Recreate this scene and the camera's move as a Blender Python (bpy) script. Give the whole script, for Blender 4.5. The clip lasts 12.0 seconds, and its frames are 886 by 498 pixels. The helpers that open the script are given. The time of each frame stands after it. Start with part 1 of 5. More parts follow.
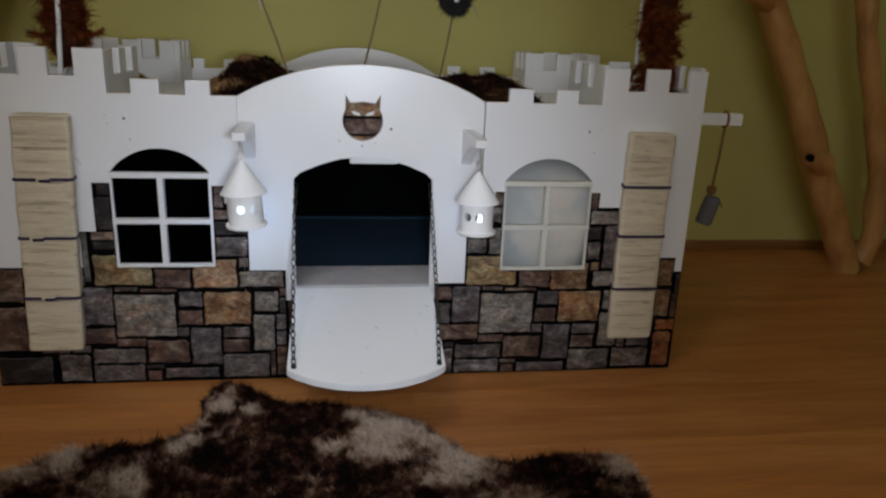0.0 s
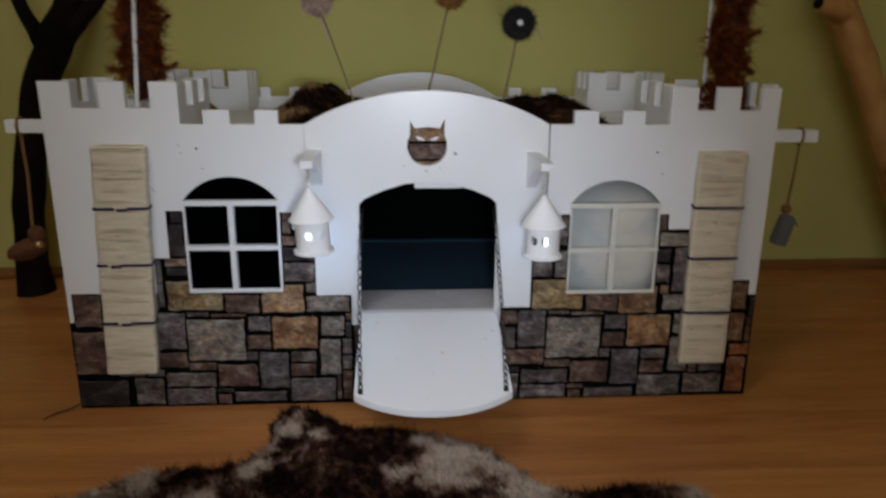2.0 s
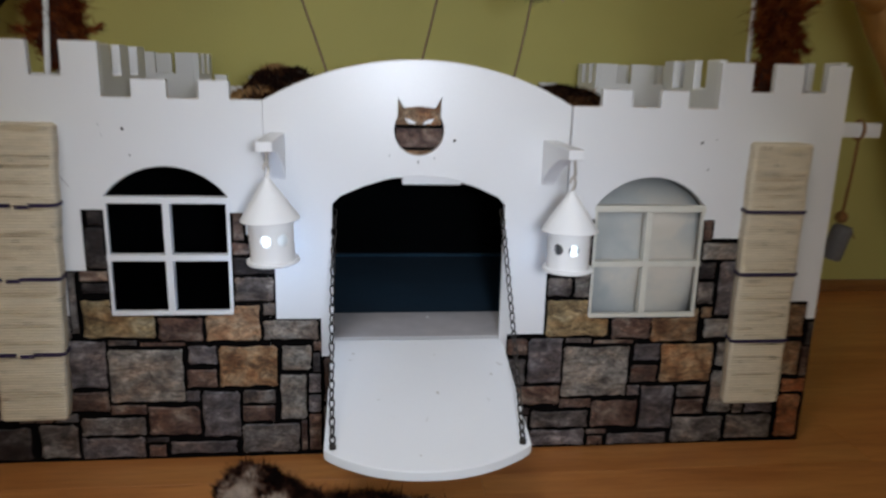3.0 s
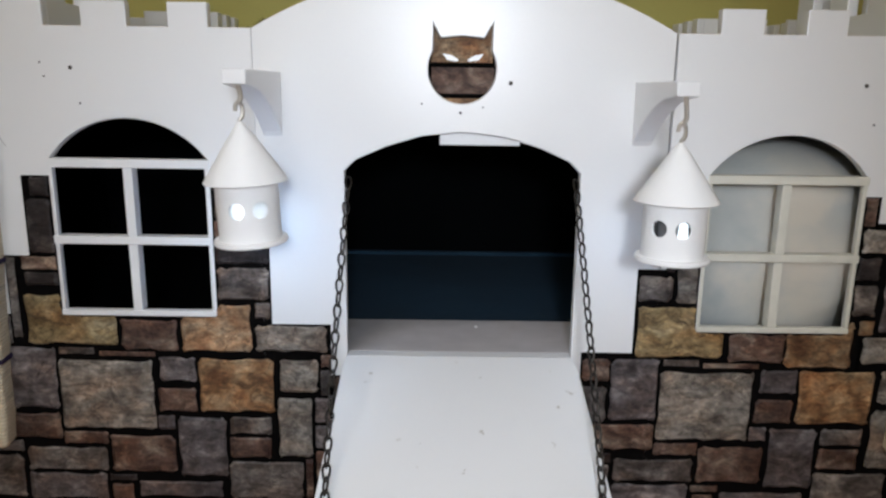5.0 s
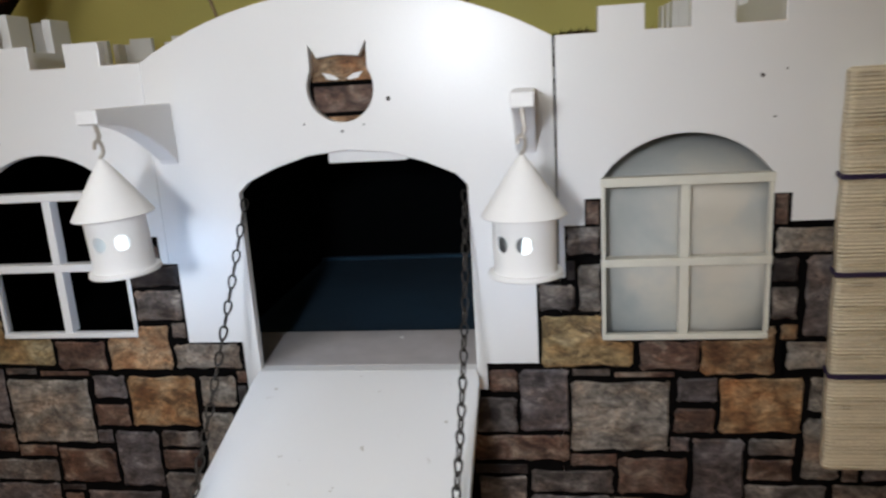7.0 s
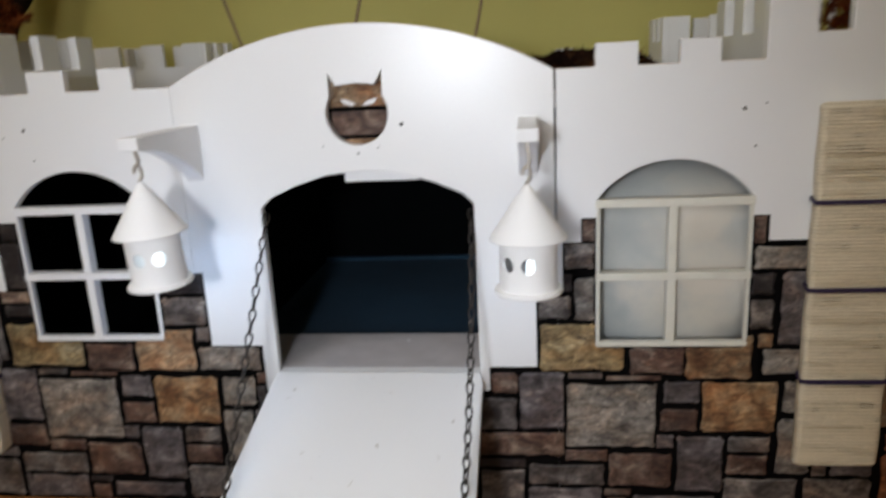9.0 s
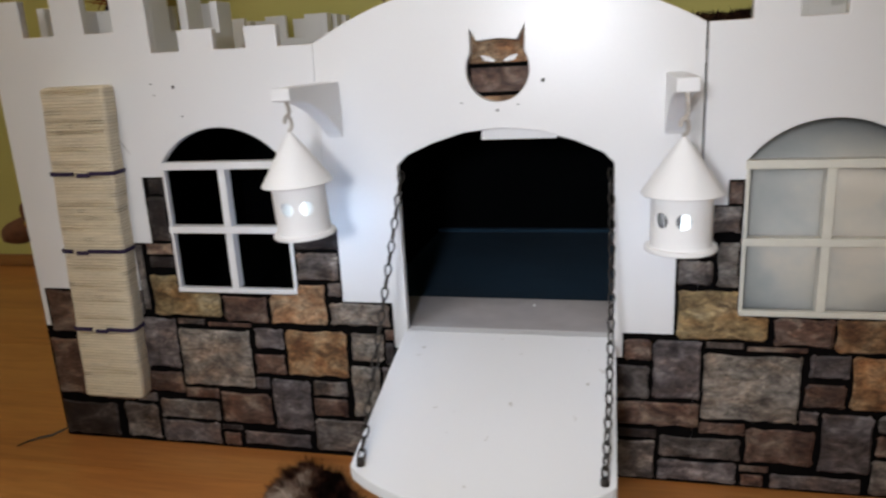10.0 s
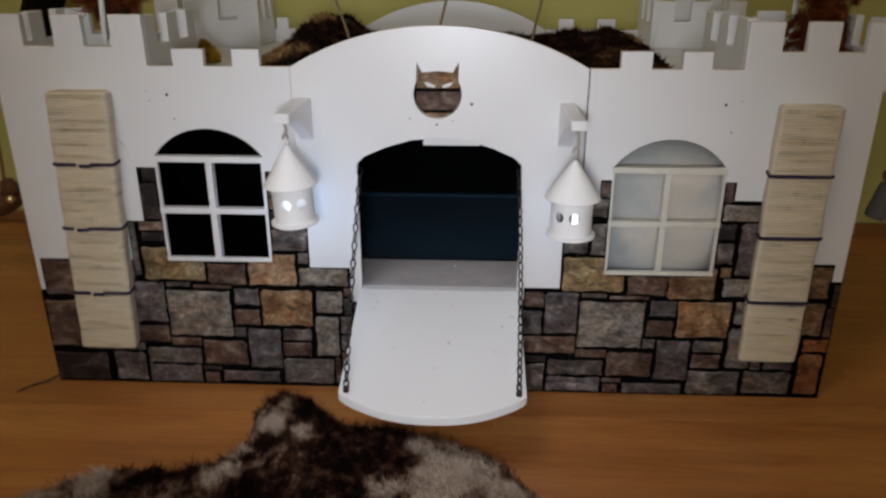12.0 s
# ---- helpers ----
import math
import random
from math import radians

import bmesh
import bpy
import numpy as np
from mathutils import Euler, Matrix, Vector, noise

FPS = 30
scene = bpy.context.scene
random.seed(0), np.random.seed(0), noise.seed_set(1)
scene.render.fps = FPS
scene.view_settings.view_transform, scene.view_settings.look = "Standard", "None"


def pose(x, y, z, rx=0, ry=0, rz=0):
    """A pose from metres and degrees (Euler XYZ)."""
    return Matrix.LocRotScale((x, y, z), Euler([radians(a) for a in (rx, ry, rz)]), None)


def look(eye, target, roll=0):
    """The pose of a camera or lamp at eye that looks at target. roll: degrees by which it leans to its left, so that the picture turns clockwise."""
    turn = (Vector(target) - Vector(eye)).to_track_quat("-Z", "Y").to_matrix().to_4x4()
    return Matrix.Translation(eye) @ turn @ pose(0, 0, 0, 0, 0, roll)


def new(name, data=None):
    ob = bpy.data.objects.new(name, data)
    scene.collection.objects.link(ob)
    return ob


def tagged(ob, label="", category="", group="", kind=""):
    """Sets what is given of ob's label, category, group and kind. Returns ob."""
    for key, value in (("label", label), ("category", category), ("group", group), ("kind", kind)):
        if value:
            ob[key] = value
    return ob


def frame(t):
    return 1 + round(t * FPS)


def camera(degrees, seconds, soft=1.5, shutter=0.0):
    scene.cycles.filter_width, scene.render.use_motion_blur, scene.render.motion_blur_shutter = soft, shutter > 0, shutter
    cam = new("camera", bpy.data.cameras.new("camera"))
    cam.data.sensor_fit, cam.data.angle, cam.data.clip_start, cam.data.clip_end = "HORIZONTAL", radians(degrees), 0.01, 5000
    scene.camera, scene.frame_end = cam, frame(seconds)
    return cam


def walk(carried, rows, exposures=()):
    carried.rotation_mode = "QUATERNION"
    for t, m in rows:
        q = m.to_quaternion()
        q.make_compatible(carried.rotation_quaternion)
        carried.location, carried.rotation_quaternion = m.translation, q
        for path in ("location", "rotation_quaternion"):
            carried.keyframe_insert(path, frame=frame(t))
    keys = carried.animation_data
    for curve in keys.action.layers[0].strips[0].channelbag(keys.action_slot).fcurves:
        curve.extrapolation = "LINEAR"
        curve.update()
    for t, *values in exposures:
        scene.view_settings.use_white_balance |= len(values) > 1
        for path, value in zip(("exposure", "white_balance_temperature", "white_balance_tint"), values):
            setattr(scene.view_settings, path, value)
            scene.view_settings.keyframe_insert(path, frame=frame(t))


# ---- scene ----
cam = camera(62.8, 12.0, soft=2.4, shutter=0.7)
PATH = [
    (0, (-0.025, -1.306, 0.661), (0.249, 0.587, 0.077), 2.2),
    (0.5, (-0.02, -1.307, 0.66), (0.241, 0.589, 0.078), 2.2),
    (1, (-0.016, -1.306, 0.664), (0.24, 0.591, 0.082), 1.6),
    (1.5, (-0.02, -1.304, 0.657), (0.167, 0.607, 0.097), -1.6),
    (2, (-0.037, -1.295, 0.668), (0.079, 0.628, 0.13), 0.4),
    (2.2, (-0.039, -1.295, 0.674), (0.035, 0.636, 0.176), -0.2),
    (2.5, (-0.039, -1.221, 0.667), (0.054, 0.71, 0.153), 0.3),
    (3, (-0.062, -1.035, 0.578), (0.146, 0.897, 0.104), 1.4),
    (3.5, (-0.061, -0.917, 0.538), (0.029, 1.025, 0.068), 3.3),
    (3.7, (-0.047, -0.889, 0.524), (0.074, 1.047, 0.038), 2.1),
    (5.5, (0.033, -0.751, 0.477), (0.008, 1.203, 0.052), 0.7),
    (6, (0.118, -0.744, 0.489), (0.091, 1.193, -0.007), 0.8),
    (6.5, (0.167, -0.745, 0.496), (0.021, 1.199, 0.052), -2.8),
    (7, (0.213, -0.753, 0.503), (-0.052, 1.174, 0.038), -3.5),
    (7.2, (0.232, -0.765, 0.505), (-0.025, 1.163, 0.039), -4.5),
    (8.8, (0.214, -0.808, 0.538), (-0.005, 1.125, 0.074), -3.2),
    (9, (0.2, -0.811, 0.551), (-0.033, 1.11, 0.045), -2.9),
    (9.5, (0.185, -0.812, 0.546), (-0.178, 1.071, -0.022), -2.8),
    (10, (0.137, -0.822, 0.518), (-0.315, 1.055, -0.005), -3.0),
    (10.5, (0.098, -0.867, 0.546), (-0.286, 0.978, -0.124), -3.8),
    (11, (0.09, -0.945, 0.584), (-0.175, 0.938, -0.036), -3.2),
    (11.5, (0.09, -1.004, 0.622), (-0.053, 0.879, -0.035), -2.9),
    (12, (0.065, -1.075, 0.668), (-0.013, 0.79, -0.051), 0.1),
]
EXPOSURES = [(0.0, 0.03, 6400, 10), (1.0, 0.03, 6400, 10), (2.0, 0.07, 6350, 10), (2.7, 0.22, 6300, 10), (3.5, 0.36, 6430, 10), (5.5, 0.54, 6600, 9), (7.0, 0.48, 6740, 9), (9.0, 0.53, 6760, 10), (10.5, 0.45, 6850, 12), (11.2, 0.33, 6820, 12), (12.0, 0.19, 6760, 12)]
walk(cam, [(t, look(eye, target, roll)) for t, eye, target, roll in PATH], EXPOSURES)

# ---- light ----
world = bpy.data.worlds.new("sky")
scene.world = world
world.use_nodes = True
wn = world.node_tree
sky = wn.nodes.new("ShaderNodeTexSky")
sky.sky_type, sky.sun_disc, sky.sun_elevation, sky.sun_rotation = "NISHITA", False, radians(30), radians(200)
wn.nodes["Background"].inputs["Strength"].default_value = 0.08
wn.links.new(sky.outputs[0], wn.nodes["Background"].inputs["Color"])


def area_lamp(name, m, sx, sy, watts, colour):
    data = bpy.data.lights.new(name, "AREA")
    data.shape, data.size, data.size_y, data.energy, data.color = "RECTANGLE", sx, sy, watts, colour
    ob = new(name, data)
    ob.matrix_world = m
    return ob


def point_lamp(name, place, watts, radius, colour):
    data = bpy.data.lights.new(name, "POINT")
    data.energy, data.shadow_soft_size, data.color = watts, radius, colour
    ob = new(name, data)
    ob.location = place
    return ob


ROOM_X, ROOM_BACK, ROOM_FRONT, ROOM_TOP, FLOOR = 2.3, 0.839, -3.6, 2.5, -0.004
WINDOW = (-1.3, 0.5, 0.75, 2.05)
# soft fill light through a window that is added out of view
area_lamp("window_fill", look(((WINDOW[0] + WINDOW[1]) / 2, ROOM_FRONT - 0.05, 1.4), (-0.2, 0, 0.9)), 1.7, 1.2, 10.5, (0.86, 0.96, 1.0))
area_lamp("ceiling_glow", look((-0.55, -1.1, ROOM_TOP - 0.09), (-0.55, -1.1, 0)), 0.66, 0.66, 6.5, (0.91, 0.96, 1.07))


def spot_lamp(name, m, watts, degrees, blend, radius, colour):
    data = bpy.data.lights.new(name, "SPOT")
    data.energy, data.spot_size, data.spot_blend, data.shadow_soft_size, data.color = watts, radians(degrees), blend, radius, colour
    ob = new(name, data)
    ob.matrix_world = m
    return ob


# fixed stand-in for the torch beside the camera, which glints on the gate panel
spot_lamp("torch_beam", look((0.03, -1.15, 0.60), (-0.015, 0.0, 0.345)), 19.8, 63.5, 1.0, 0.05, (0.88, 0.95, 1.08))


# ---- materials ----
def material(name, colour=(0.8, 0.8, 0.8), rough=0.5, metal=0.0):
    m = bpy.data.materials.new(name)
    m.use_nodes = True
    b = m.node_tree.nodes["Principled BSDF"]
    b.inputs["Base Color"].default_value = (*colour, 1)
    b.inputs["Roughness"].default_value, b.inputs["Metallic"].default_value = rough, metal
    return m, m.node_tree.nodes, m.node_tree.links, b


def coords(nodes, links, scale=(1, 1, 1), kind="Object"):
    tc, mp = nodes.new("ShaderNodeTexCoord"), nodes.new("ShaderNodeMapping")
    mp.inputs["Scale"].default_value = scale
    links.new(tc.outputs[kind], mp.inputs[0])
    return mp.outputs[0]


def noise_node(nodes, links, vec, scale, detail=4, rough=0.55, distortion=0.0):
    n = nodes.new("ShaderNodeTexNoise")
    n.inputs["Scale"].default_value, n.inputs["Detail"].default_value = scale, detail
    n.inputs["Roughness"].default_value, n.inputs["Distortion"].default_value = rough, distortion
    links.new(vec, n.inputs["Vector"])
    return n.outputs["Fac"]


def ramp_node(nodes, links, fac, stops):
    r = nodes.new("ShaderNodeValToRGB")
    while len(r.color_ramp.elements) < len(stops):
        r.color_ramp.elements.new(0.5)
    for e, (p, c) in zip(r.color_ramp.elements, stops):
        e.position, e.color = p, (*c, 1) if len(c) == 3 else c
    links.new(fac, r.inputs[0])
    return r.outputs[0]


def mix_node(nodes, links, fac, a, b, mode="MIX"):
    n = nodes.new("ShaderNodeMix")
    n.data_type, n.blend_type = "RGBA", mode
    for value, socket in ((fac, n.inputs[0]), (a, n.inputs[6]), (b, n.inputs[7])):
        if hasattr(value, "links"):
            links.new(value, socket)
        else:
            socket.default_value = value if isinstance(value, (int, float)) else (*value, 1)
    return n.outputs[2]


def bump_node(nodes, links, height, strength, distance, b):
    n = nodes.new("ShaderNodeBump")
    n.inputs["Strength"].default_value, n.inputs["Distance"].default_value = strength, distance
    links.new(height, n.inputs["Height"])
    links.new(n.outputs[0], b.inputs["Normal"])


def scaled(c, k):
    return tuple(v * k for v in c)


def mottled(name, colour, rough, small=60, large=5, amount=0.15, bump=0.15, depth=0.002, metal=0.0, stretch=(1, 1, 1)):
    """A surface of one colour with stains at two scales and a fine relief."""
    m, nodes, links, b = material(name, colour, rough, metal)
    v = coords(nodes, links, stretch)
    fine, wide = noise_node(nodes, links, v, small, 5), noise_node(nodes, links, v, large, 3)
    c = ramp_node(nodes, links, wide, ((0.3, scaled(colour, 1 - amount)), (0.7, scaled(colour, 1 + amount * 0.5))))
    c = mix_node(nodes, links, 0.35, c, ramp_node(nodes, links, fine, ((0.3, scaled(colour, 1 - 1.6 * amount)), (0.7, scaled(colour, 1 + amount)))))
    links.new(c, b.inputs["Base Color"])
    bump_node(nodes, links, fine, bump, depth, b)
    return m


def white_paint_material(name, low, high, k=1.0, rough=0.31):
    """White foil on chipboard: an even tone, faint orange peel and a few grey scuffs."""
    m, nodes, links, b = material(name, rough=rough)
    v = coords(nodes, links)
    wide = noise_node(nodes, links, v, 4, 2)
    spots = noise_node(nodes, links, v, 55, 3, 0.6)
    peel = noise_node(nodes, links, v, 420, 3, 0.6)
    c = ramp_node(nodes, links, wide, ((0.1, scaled((0.745, 0.735, 0.73), k)), (0.9, scaled((0.795, 0.79, 0.795), k))))
    grime = ramp_node(nodes, links, spots, ((0.0, (0.40, 0.36, 0.31)), (low, (0.62, 0.58, 0.52)), (high, (1, 1, 1))))
    links.new(mix_node(nodes, links, 0.8, c, grime, "MULTIPLY"), b.inputs["Base Color"])
    bump_node(nodes, links, peel, 0.18, 0.0006, b)
    return m


def wall_material():
    m, nodes, links, b = material("olive_wall_paint", rough=0.75)
    v = coords(nodes, links)
    wide, fine = noise_node(nodes, links, v, 1.6, 4), noise_node(nodes, links, v, 160, 3)
    links.new(ramp_node(nodes, links, wide, ((0.3, (0.46, 0.415, 0.125)), (0.7, (0.53, 0.48, 0.15)))), b.inputs["Base Color"])
    bump_node(nodes, links, fine, 0.35, 0.002, b)
    return m


def laminate_material(name, dark, mid, light):
    m, nodes, links, b = material(name, rough=0.32)
    info = nodes.new("ShaderNodeObjectInfo")
    shift = nodes.new("ShaderNodeVectorMath")
    shift.operation = "MULTIPLY_ADD"
    shift.inputs[1].default_value = (31, 17, 5)
    combine = nodes.new("ShaderNodeCombineXYZ")
    for i in range(3):
        links.new(info.outputs["Random"], combine.inputs[i])
    links.new(combine.outputs[0], shift.inputs[0])
    links.new(coords(nodes, links, (0.9, 9, 9), "Object"), shift.inputs[2])
    grain = noise_node(nodes, links, shift.outputs[0], 2.2, 8, 0.62, 0.7)
    fine = noise_node(nodes, links, shift.outputs[0], 16, 6, 0.7)
    c = ramp_node(nodes, links, grain, ((0.28, dark), (0.5, mid), (0.74, light)))
    c = mix_node(nodes, links, 0.45, c, ramp_node(nodes, links, fine, ((0.3, (0.62, 0.55, 0.48)), (0.62, (1.12, 1.09, 1.05)))), "MULTIPLY")
    tone = ramp_node(nodes, links, info.outputs["Random"], ((0.0, (0.9, 0.88, 0.86)), (1.0, (1.07, 1.05, 1.03))))
    links.new(mix_node(nodes, links, 1.0, c, tone, "MULTIPLY"), b.inputs["Base Color"])
    bump_node(nodes, links, fine, 0.06, 0.001, b)
    return m


def stone_material(name, dark, mid, light):
    """Photographic stone print: veins and blotches under a satin film."""
    m, nodes, links, b = material(name, rough=0.45)
    b.inputs["Specular IOR Level"].default_value = 0.3
    info = nodes.new("ShaderNodeObjectInfo")
    geo = nodes.new("ShaderNodeNewGeometry")
    add = nodes.new("ShaderNodeVectorMath")
    add.operation = "MULTIPLY_ADD"
    comb = nodes.new("ShaderNodeCombineXYZ")
    for i in range(3):
        links.new(info.outputs["Random"], comb.inputs[i])
    links.new(comb.outputs[0], add.inputs[0])
    add.inputs[1].default_value = (9, 4, 7)
    flat = nodes.new("ShaderNodeMapping")
    flat.inputs["Scale"].default_value, flat.inputs["Rotation"].default_value = (0.85, 1, 1.3), (0, radians(20), 0)
    links.new(geo.outputs["Position"], flat.inputs[0])
    links.new(flat.outputs[0], add.inputs[2])
    blot = noise_node(nodes, links, add.outputs[0], 34, 6, 0.6, 0.5)
    hue = noise_node(nodes, links, add.outputs[0], 21, 3, 0.6, 0.3)
    crest = noise_node(nodes, links, add.outputs[0], 58, 5, 0.65, 0.9)
    vein = noise_node(nodes, links, add.outputs[0], 170, 5, 0.7, 0.15)
    c = ramp_node(nodes, links, blot, ((0.32, dark), (0.5, mid), (0.68, light)))
    c = mix_node(nodes, links, 0.6, c, ramp_node(nodes, links, crest, ((0.33, (0.20, 0.17, 0.155)), (0.48, (0.98, 0.97, 0.96)), (0.66, (1.85, 1.82, 1.78)))), "MULTIPLY")
    c = mix_node(nodes, links, 0.55, c, ramp_node(nodes, links, vein, ((0.35, (0.45, 0.42, 0.4)), (0.5, (0.97, 0.97, 0.97)), (0.66, (1.7, 1.68, 1.65)))), "MULTIPLY")
    crack = noise_node(nodes, links, add.outputs[0], 26, 5, 0.6, 0.8)
    c = mix_node(nodes, links, 0.75, c, ramp_node(nodes, links, crack, ((0.44, (1.05, 1.05, 1.05)), (0.478, (0.86, 0.84, 0.82)), (0.488, (0.22, 0.19, 0.18)), (0.498, (1.0, 0.98, 0.96)), (0.515, (1.32, 1.3, 1.28)), (0.56, (1.0, 1.0, 1.0)))), "MULTIPLY")
    c = mix_node(nodes, links, 1.0, c, ramp_node(nodes, links, hue, ((0.3, (1.16, 0.95, 0.82)), (0.46, (1.02, 1.0, 0.99)), (0.6, (0.95, 1.0, 1.06)))), "MULTIPLY")
    tone = ramp_node(nodes, links, info.outputs["Random"], ((0.0, (0.66, 0.65, 0.66)), (1.0, (1.06, 1.03, 1.0))))
    links.new(mix_node(nodes, links, 1.0, c, tone, "MULTIPLY"), b.inputs["Base Color"])
    bump_node(nodes, links, vein, 0.8, 0.002, b)
    return m


def fur_material(name, stops, patch=7.0, rough=0.75, pale=(), speckle=0.0):
    """Fur in two or more tones; pale: middles and radii of light patches, with ragged borders."""
    m, nodes, links, b = material(name, rough=rough)
    geo = nodes.new("ShaderNodeNewGeometry")
    fac = noise_node(nodes, links, geo.outputs["Position"], patch, 3, 0.6, 0.6)
    if pale:
        total = None
        ragged = nodes.new("ShaderNodeTexNoise")
        ragged.inputs["Scale"].default_value, ragged.inputs["Detail"].default_value = 24, 4
        links.new(geo.outputs["Position"], ragged.inputs["Vector"])
        drift = nodes.new("ShaderNodeVectorMath")
        drift.operation = "MULTIPLY_ADD"
        drift.inputs[1].default_value = (0.11, 0.11, 0.0)
        links.new(ragged.outputs["Color"], drift.inputs[0])
        away = nodes.new("ShaderNodeVectorMath")
        away.operation = "SUBTRACT"
        away.inputs[1].default_value = (0.055, 0.055, 0.0)
        links.new(geo.outputs["Position"], away.inputs[0])
        links.new(away.outputs[0], drift.inputs[2])
        for x, y, z, radius in pale:
            d = nodes.new("ShaderNodeVectorMath")
            d.operation = "DISTANCE"
            d.inputs[1].default_value = (x, y, z)
            links.new(drift.outputs[0], d.inputs[0])
            near = nodes.new("ShaderNodeMapRange")
            near.inputs["From Min"].default_value, near.inputs["From Max"].default_value = radius * 1.5, radius * 0.5
            near.inputs["To Min"].default_value, near.inputs["To Max"].default_value = 0.0, 1.0
            links.new(d.outputs["Value"], near.inputs["Value"])
            if total is None:
                total = near.outputs[0]
            else:
                top = nodes.new("ShaderNodeMath")
                top.operation = "MAXIMUM"
                links.new(total, top.inputs[0])
                links.new(near.outputs[0], top.inputs[1])
                total = top.outputs[0]
        blend = nodes.new("ShaderNodeMath")
        blend.operation = "MULTIPLY_ADD"
        blend.inputs[1].default_value = 0.47
        lift = nodes.new("ShaderNodeMath")
        lift.operation = "SUBTRACT"
        lift.inputs[1].default_value = 0.105
        links.new(fac, lift.inputs[0])
        links.new(total, blend.inputs[0])
        links.new(lift.outputs[0], blend.inputs[2])
        fac = blend.outputs[0]
    if speckle:
        fleck = nodes.new("ShaderNodeMath")
        fleck.operation = "MULTIPLY_ADD"
        fleck.inputs[1].default_value = speckle
        links.new(noise_node(nodes, links, geo.outputs["Position"], 62, 3, 0.6, 0.4), fleck.inputs[0])
        links.new(fac, fleck.inputs[2])
        level = nodes.new("ShaderNodeMath")
        level.operation = "SUBTRACT"
        level.inputs[1].default_value = speckle * 0.5
        links.new(fleck.outputs[0], level.inputs[0])
        fac = level.outputs[0]
    c = ramp_node(nodes, links, fac, stops)
    tone = ramp_node(nodes, links, geo.outputs["Random Per Island"], ((0.0, (0.75, 0.73, 0.71)), (0.6, (1, 1, 1)), (1.0, (1.2, 1.18, 1.15))))
    links.new(mix_node(nodes, links, 1.0, c, tone, "MULTIPLY"), b.inputs["Base Color"])
    b.inputs["Specular IOR Level"].default_value = 0.08
    return m


def sisal_material(name, colour, pitch=0.0042):
    """Windings of rope, one level line for each turn, with shade painted into the grooves and into slits of uneven
    length between some turns.
    """
    m, nodes, links, b = material(name, colour, 0.9)
    tc, split, join = nodes.new("ShaderNodeTexCoord"), nodes.new("ShaderNodeSeparateXYZ"), nodes.new("ShaderNodeCombineXYZ")
    links.new(tc.outputs["Object"], split.inputs[0])

    def sums(kind, first, second=None):
        n = nodes.new("ShaderNodeMath")
        n.operation = kind
        for value, socket in ((first, n.inputs[0]), (second, n.inputs[1])):
            if hasattr(value, "links"):
                links.new(value, socket)
            elif value is not None:
                socket.default_value = value
        return n.outputs[0]

    turn = sums("MULTIPLY", split.outputs[2], 1 / pitch)
    links.new(sums("MULTIPLY", split.outputs[0], 20), join.inputs[0])
    links.new(sums("MULTIPLY", sums("FLOOR", turn), 3.7), join.inputs[2])
    each = noise_node(nodes, links, join.outputs[0], 1, 2, 0.5)
    ridge = sums("SINE", sums("MULTIPLY", sums("FRACT", turn), math.pi))
    fibre = noise_node(nodes, links, coords(nodes, links, (300, 300, 650)), 1, 3, 0.6)
    wide = noise_node(nodes, links, coords(nodes, links), 18, 3)
    c = ramp_node(nodes, links, each, ((0.3, scaled(colour, 0.86)), (0.5, colour), (0.7, scaled(colour, 1.06))))
    # groove shade between the turns, multiplied into the colour
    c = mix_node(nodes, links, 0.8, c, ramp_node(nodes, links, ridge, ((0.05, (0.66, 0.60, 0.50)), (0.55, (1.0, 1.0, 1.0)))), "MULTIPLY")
    c = mix_node(nodes, links, 0.4, c, ramp_node(nodes, links, fibre, ((0.3, (0.70, 0.66, 0.60)), (0.6, (1.08, 1.07, 1.05)))), "MULTIPLY")
    c = mix_node(nodes, links, 0.3, c, ramp_node(nodes, links, wide, ((0.3, (0.86, 0.81, 0.72)), (0.7, (1.06, 1.05, 1.02)))), "MULTIPLY")
    # deeper painted shade in the slits between some turns
    slit_shade = sums("MULTIPLY", sums("LESS_THAN", each, 0.345), sums("LESS_THAN", ridge, 0.55))
    c = mix_node(nodes, links, sums("MULTIPLY", slit_shade, 0.65), c, (0.07, 0.045, 0.025))
    links.new(c, b.inputs["Base Color"])
    bump_node(nodes, links, ridge, 0.5, 0.0015, b)
    return m


def bark_material(name, dark, mid, light, rough=0.6):
    m, nodes, links, b = material(name, rough=rough)
    v = coords(nodes, links, (1, 1, 0.25))
    grain, wide = noise_node(nodes, links, v, 26, 7, 0.65, 1.0), noise_node(nodes, links, coords(nodes, links), 6, 4)
    c = ramp_node(nodes, links, wide, ((0.3, dark), (0.5, mid), (0.7, light)))
    c = mix_node(nodes, links, 0.5, c, ramp_node(nodes, links, grain, ((0.3, (0.55, 0.5, 0.45)), (0.6, (1.05, 1.05, 1.05)))), "MULTIPLY")
    links.new(c, b.inputs["Base Color"])
    bump_node(nodes, links, grain, 0.5, 0.006, b)
    return m


WHITE = white_paint_material("white_foil", 0.20, 0.27)
WORN = white_paint_material("worn_white_foil", 0.262, 0.305, 1.04)
ENAMEL = white_paint_material("clean_white_enamel", 0.15, 0.22, 1.09, 0.62)
WALL = wall_material()
LAMINATE = laminate_material("oak_laminate", (0.335, 0.118, 0.030), (0.46, 0.184, 0.050), (0.56, 0.262, 0.082))
SKIRT = laminate_material("oak_skirting", (0.17, 0.075, 0.024), (0.27, 0.125, 0.04), (0.34, 0.17, 0.06))
CEILING = mottled("ceiling_paint", (0.75, 0.74, 0.70), 0.85)
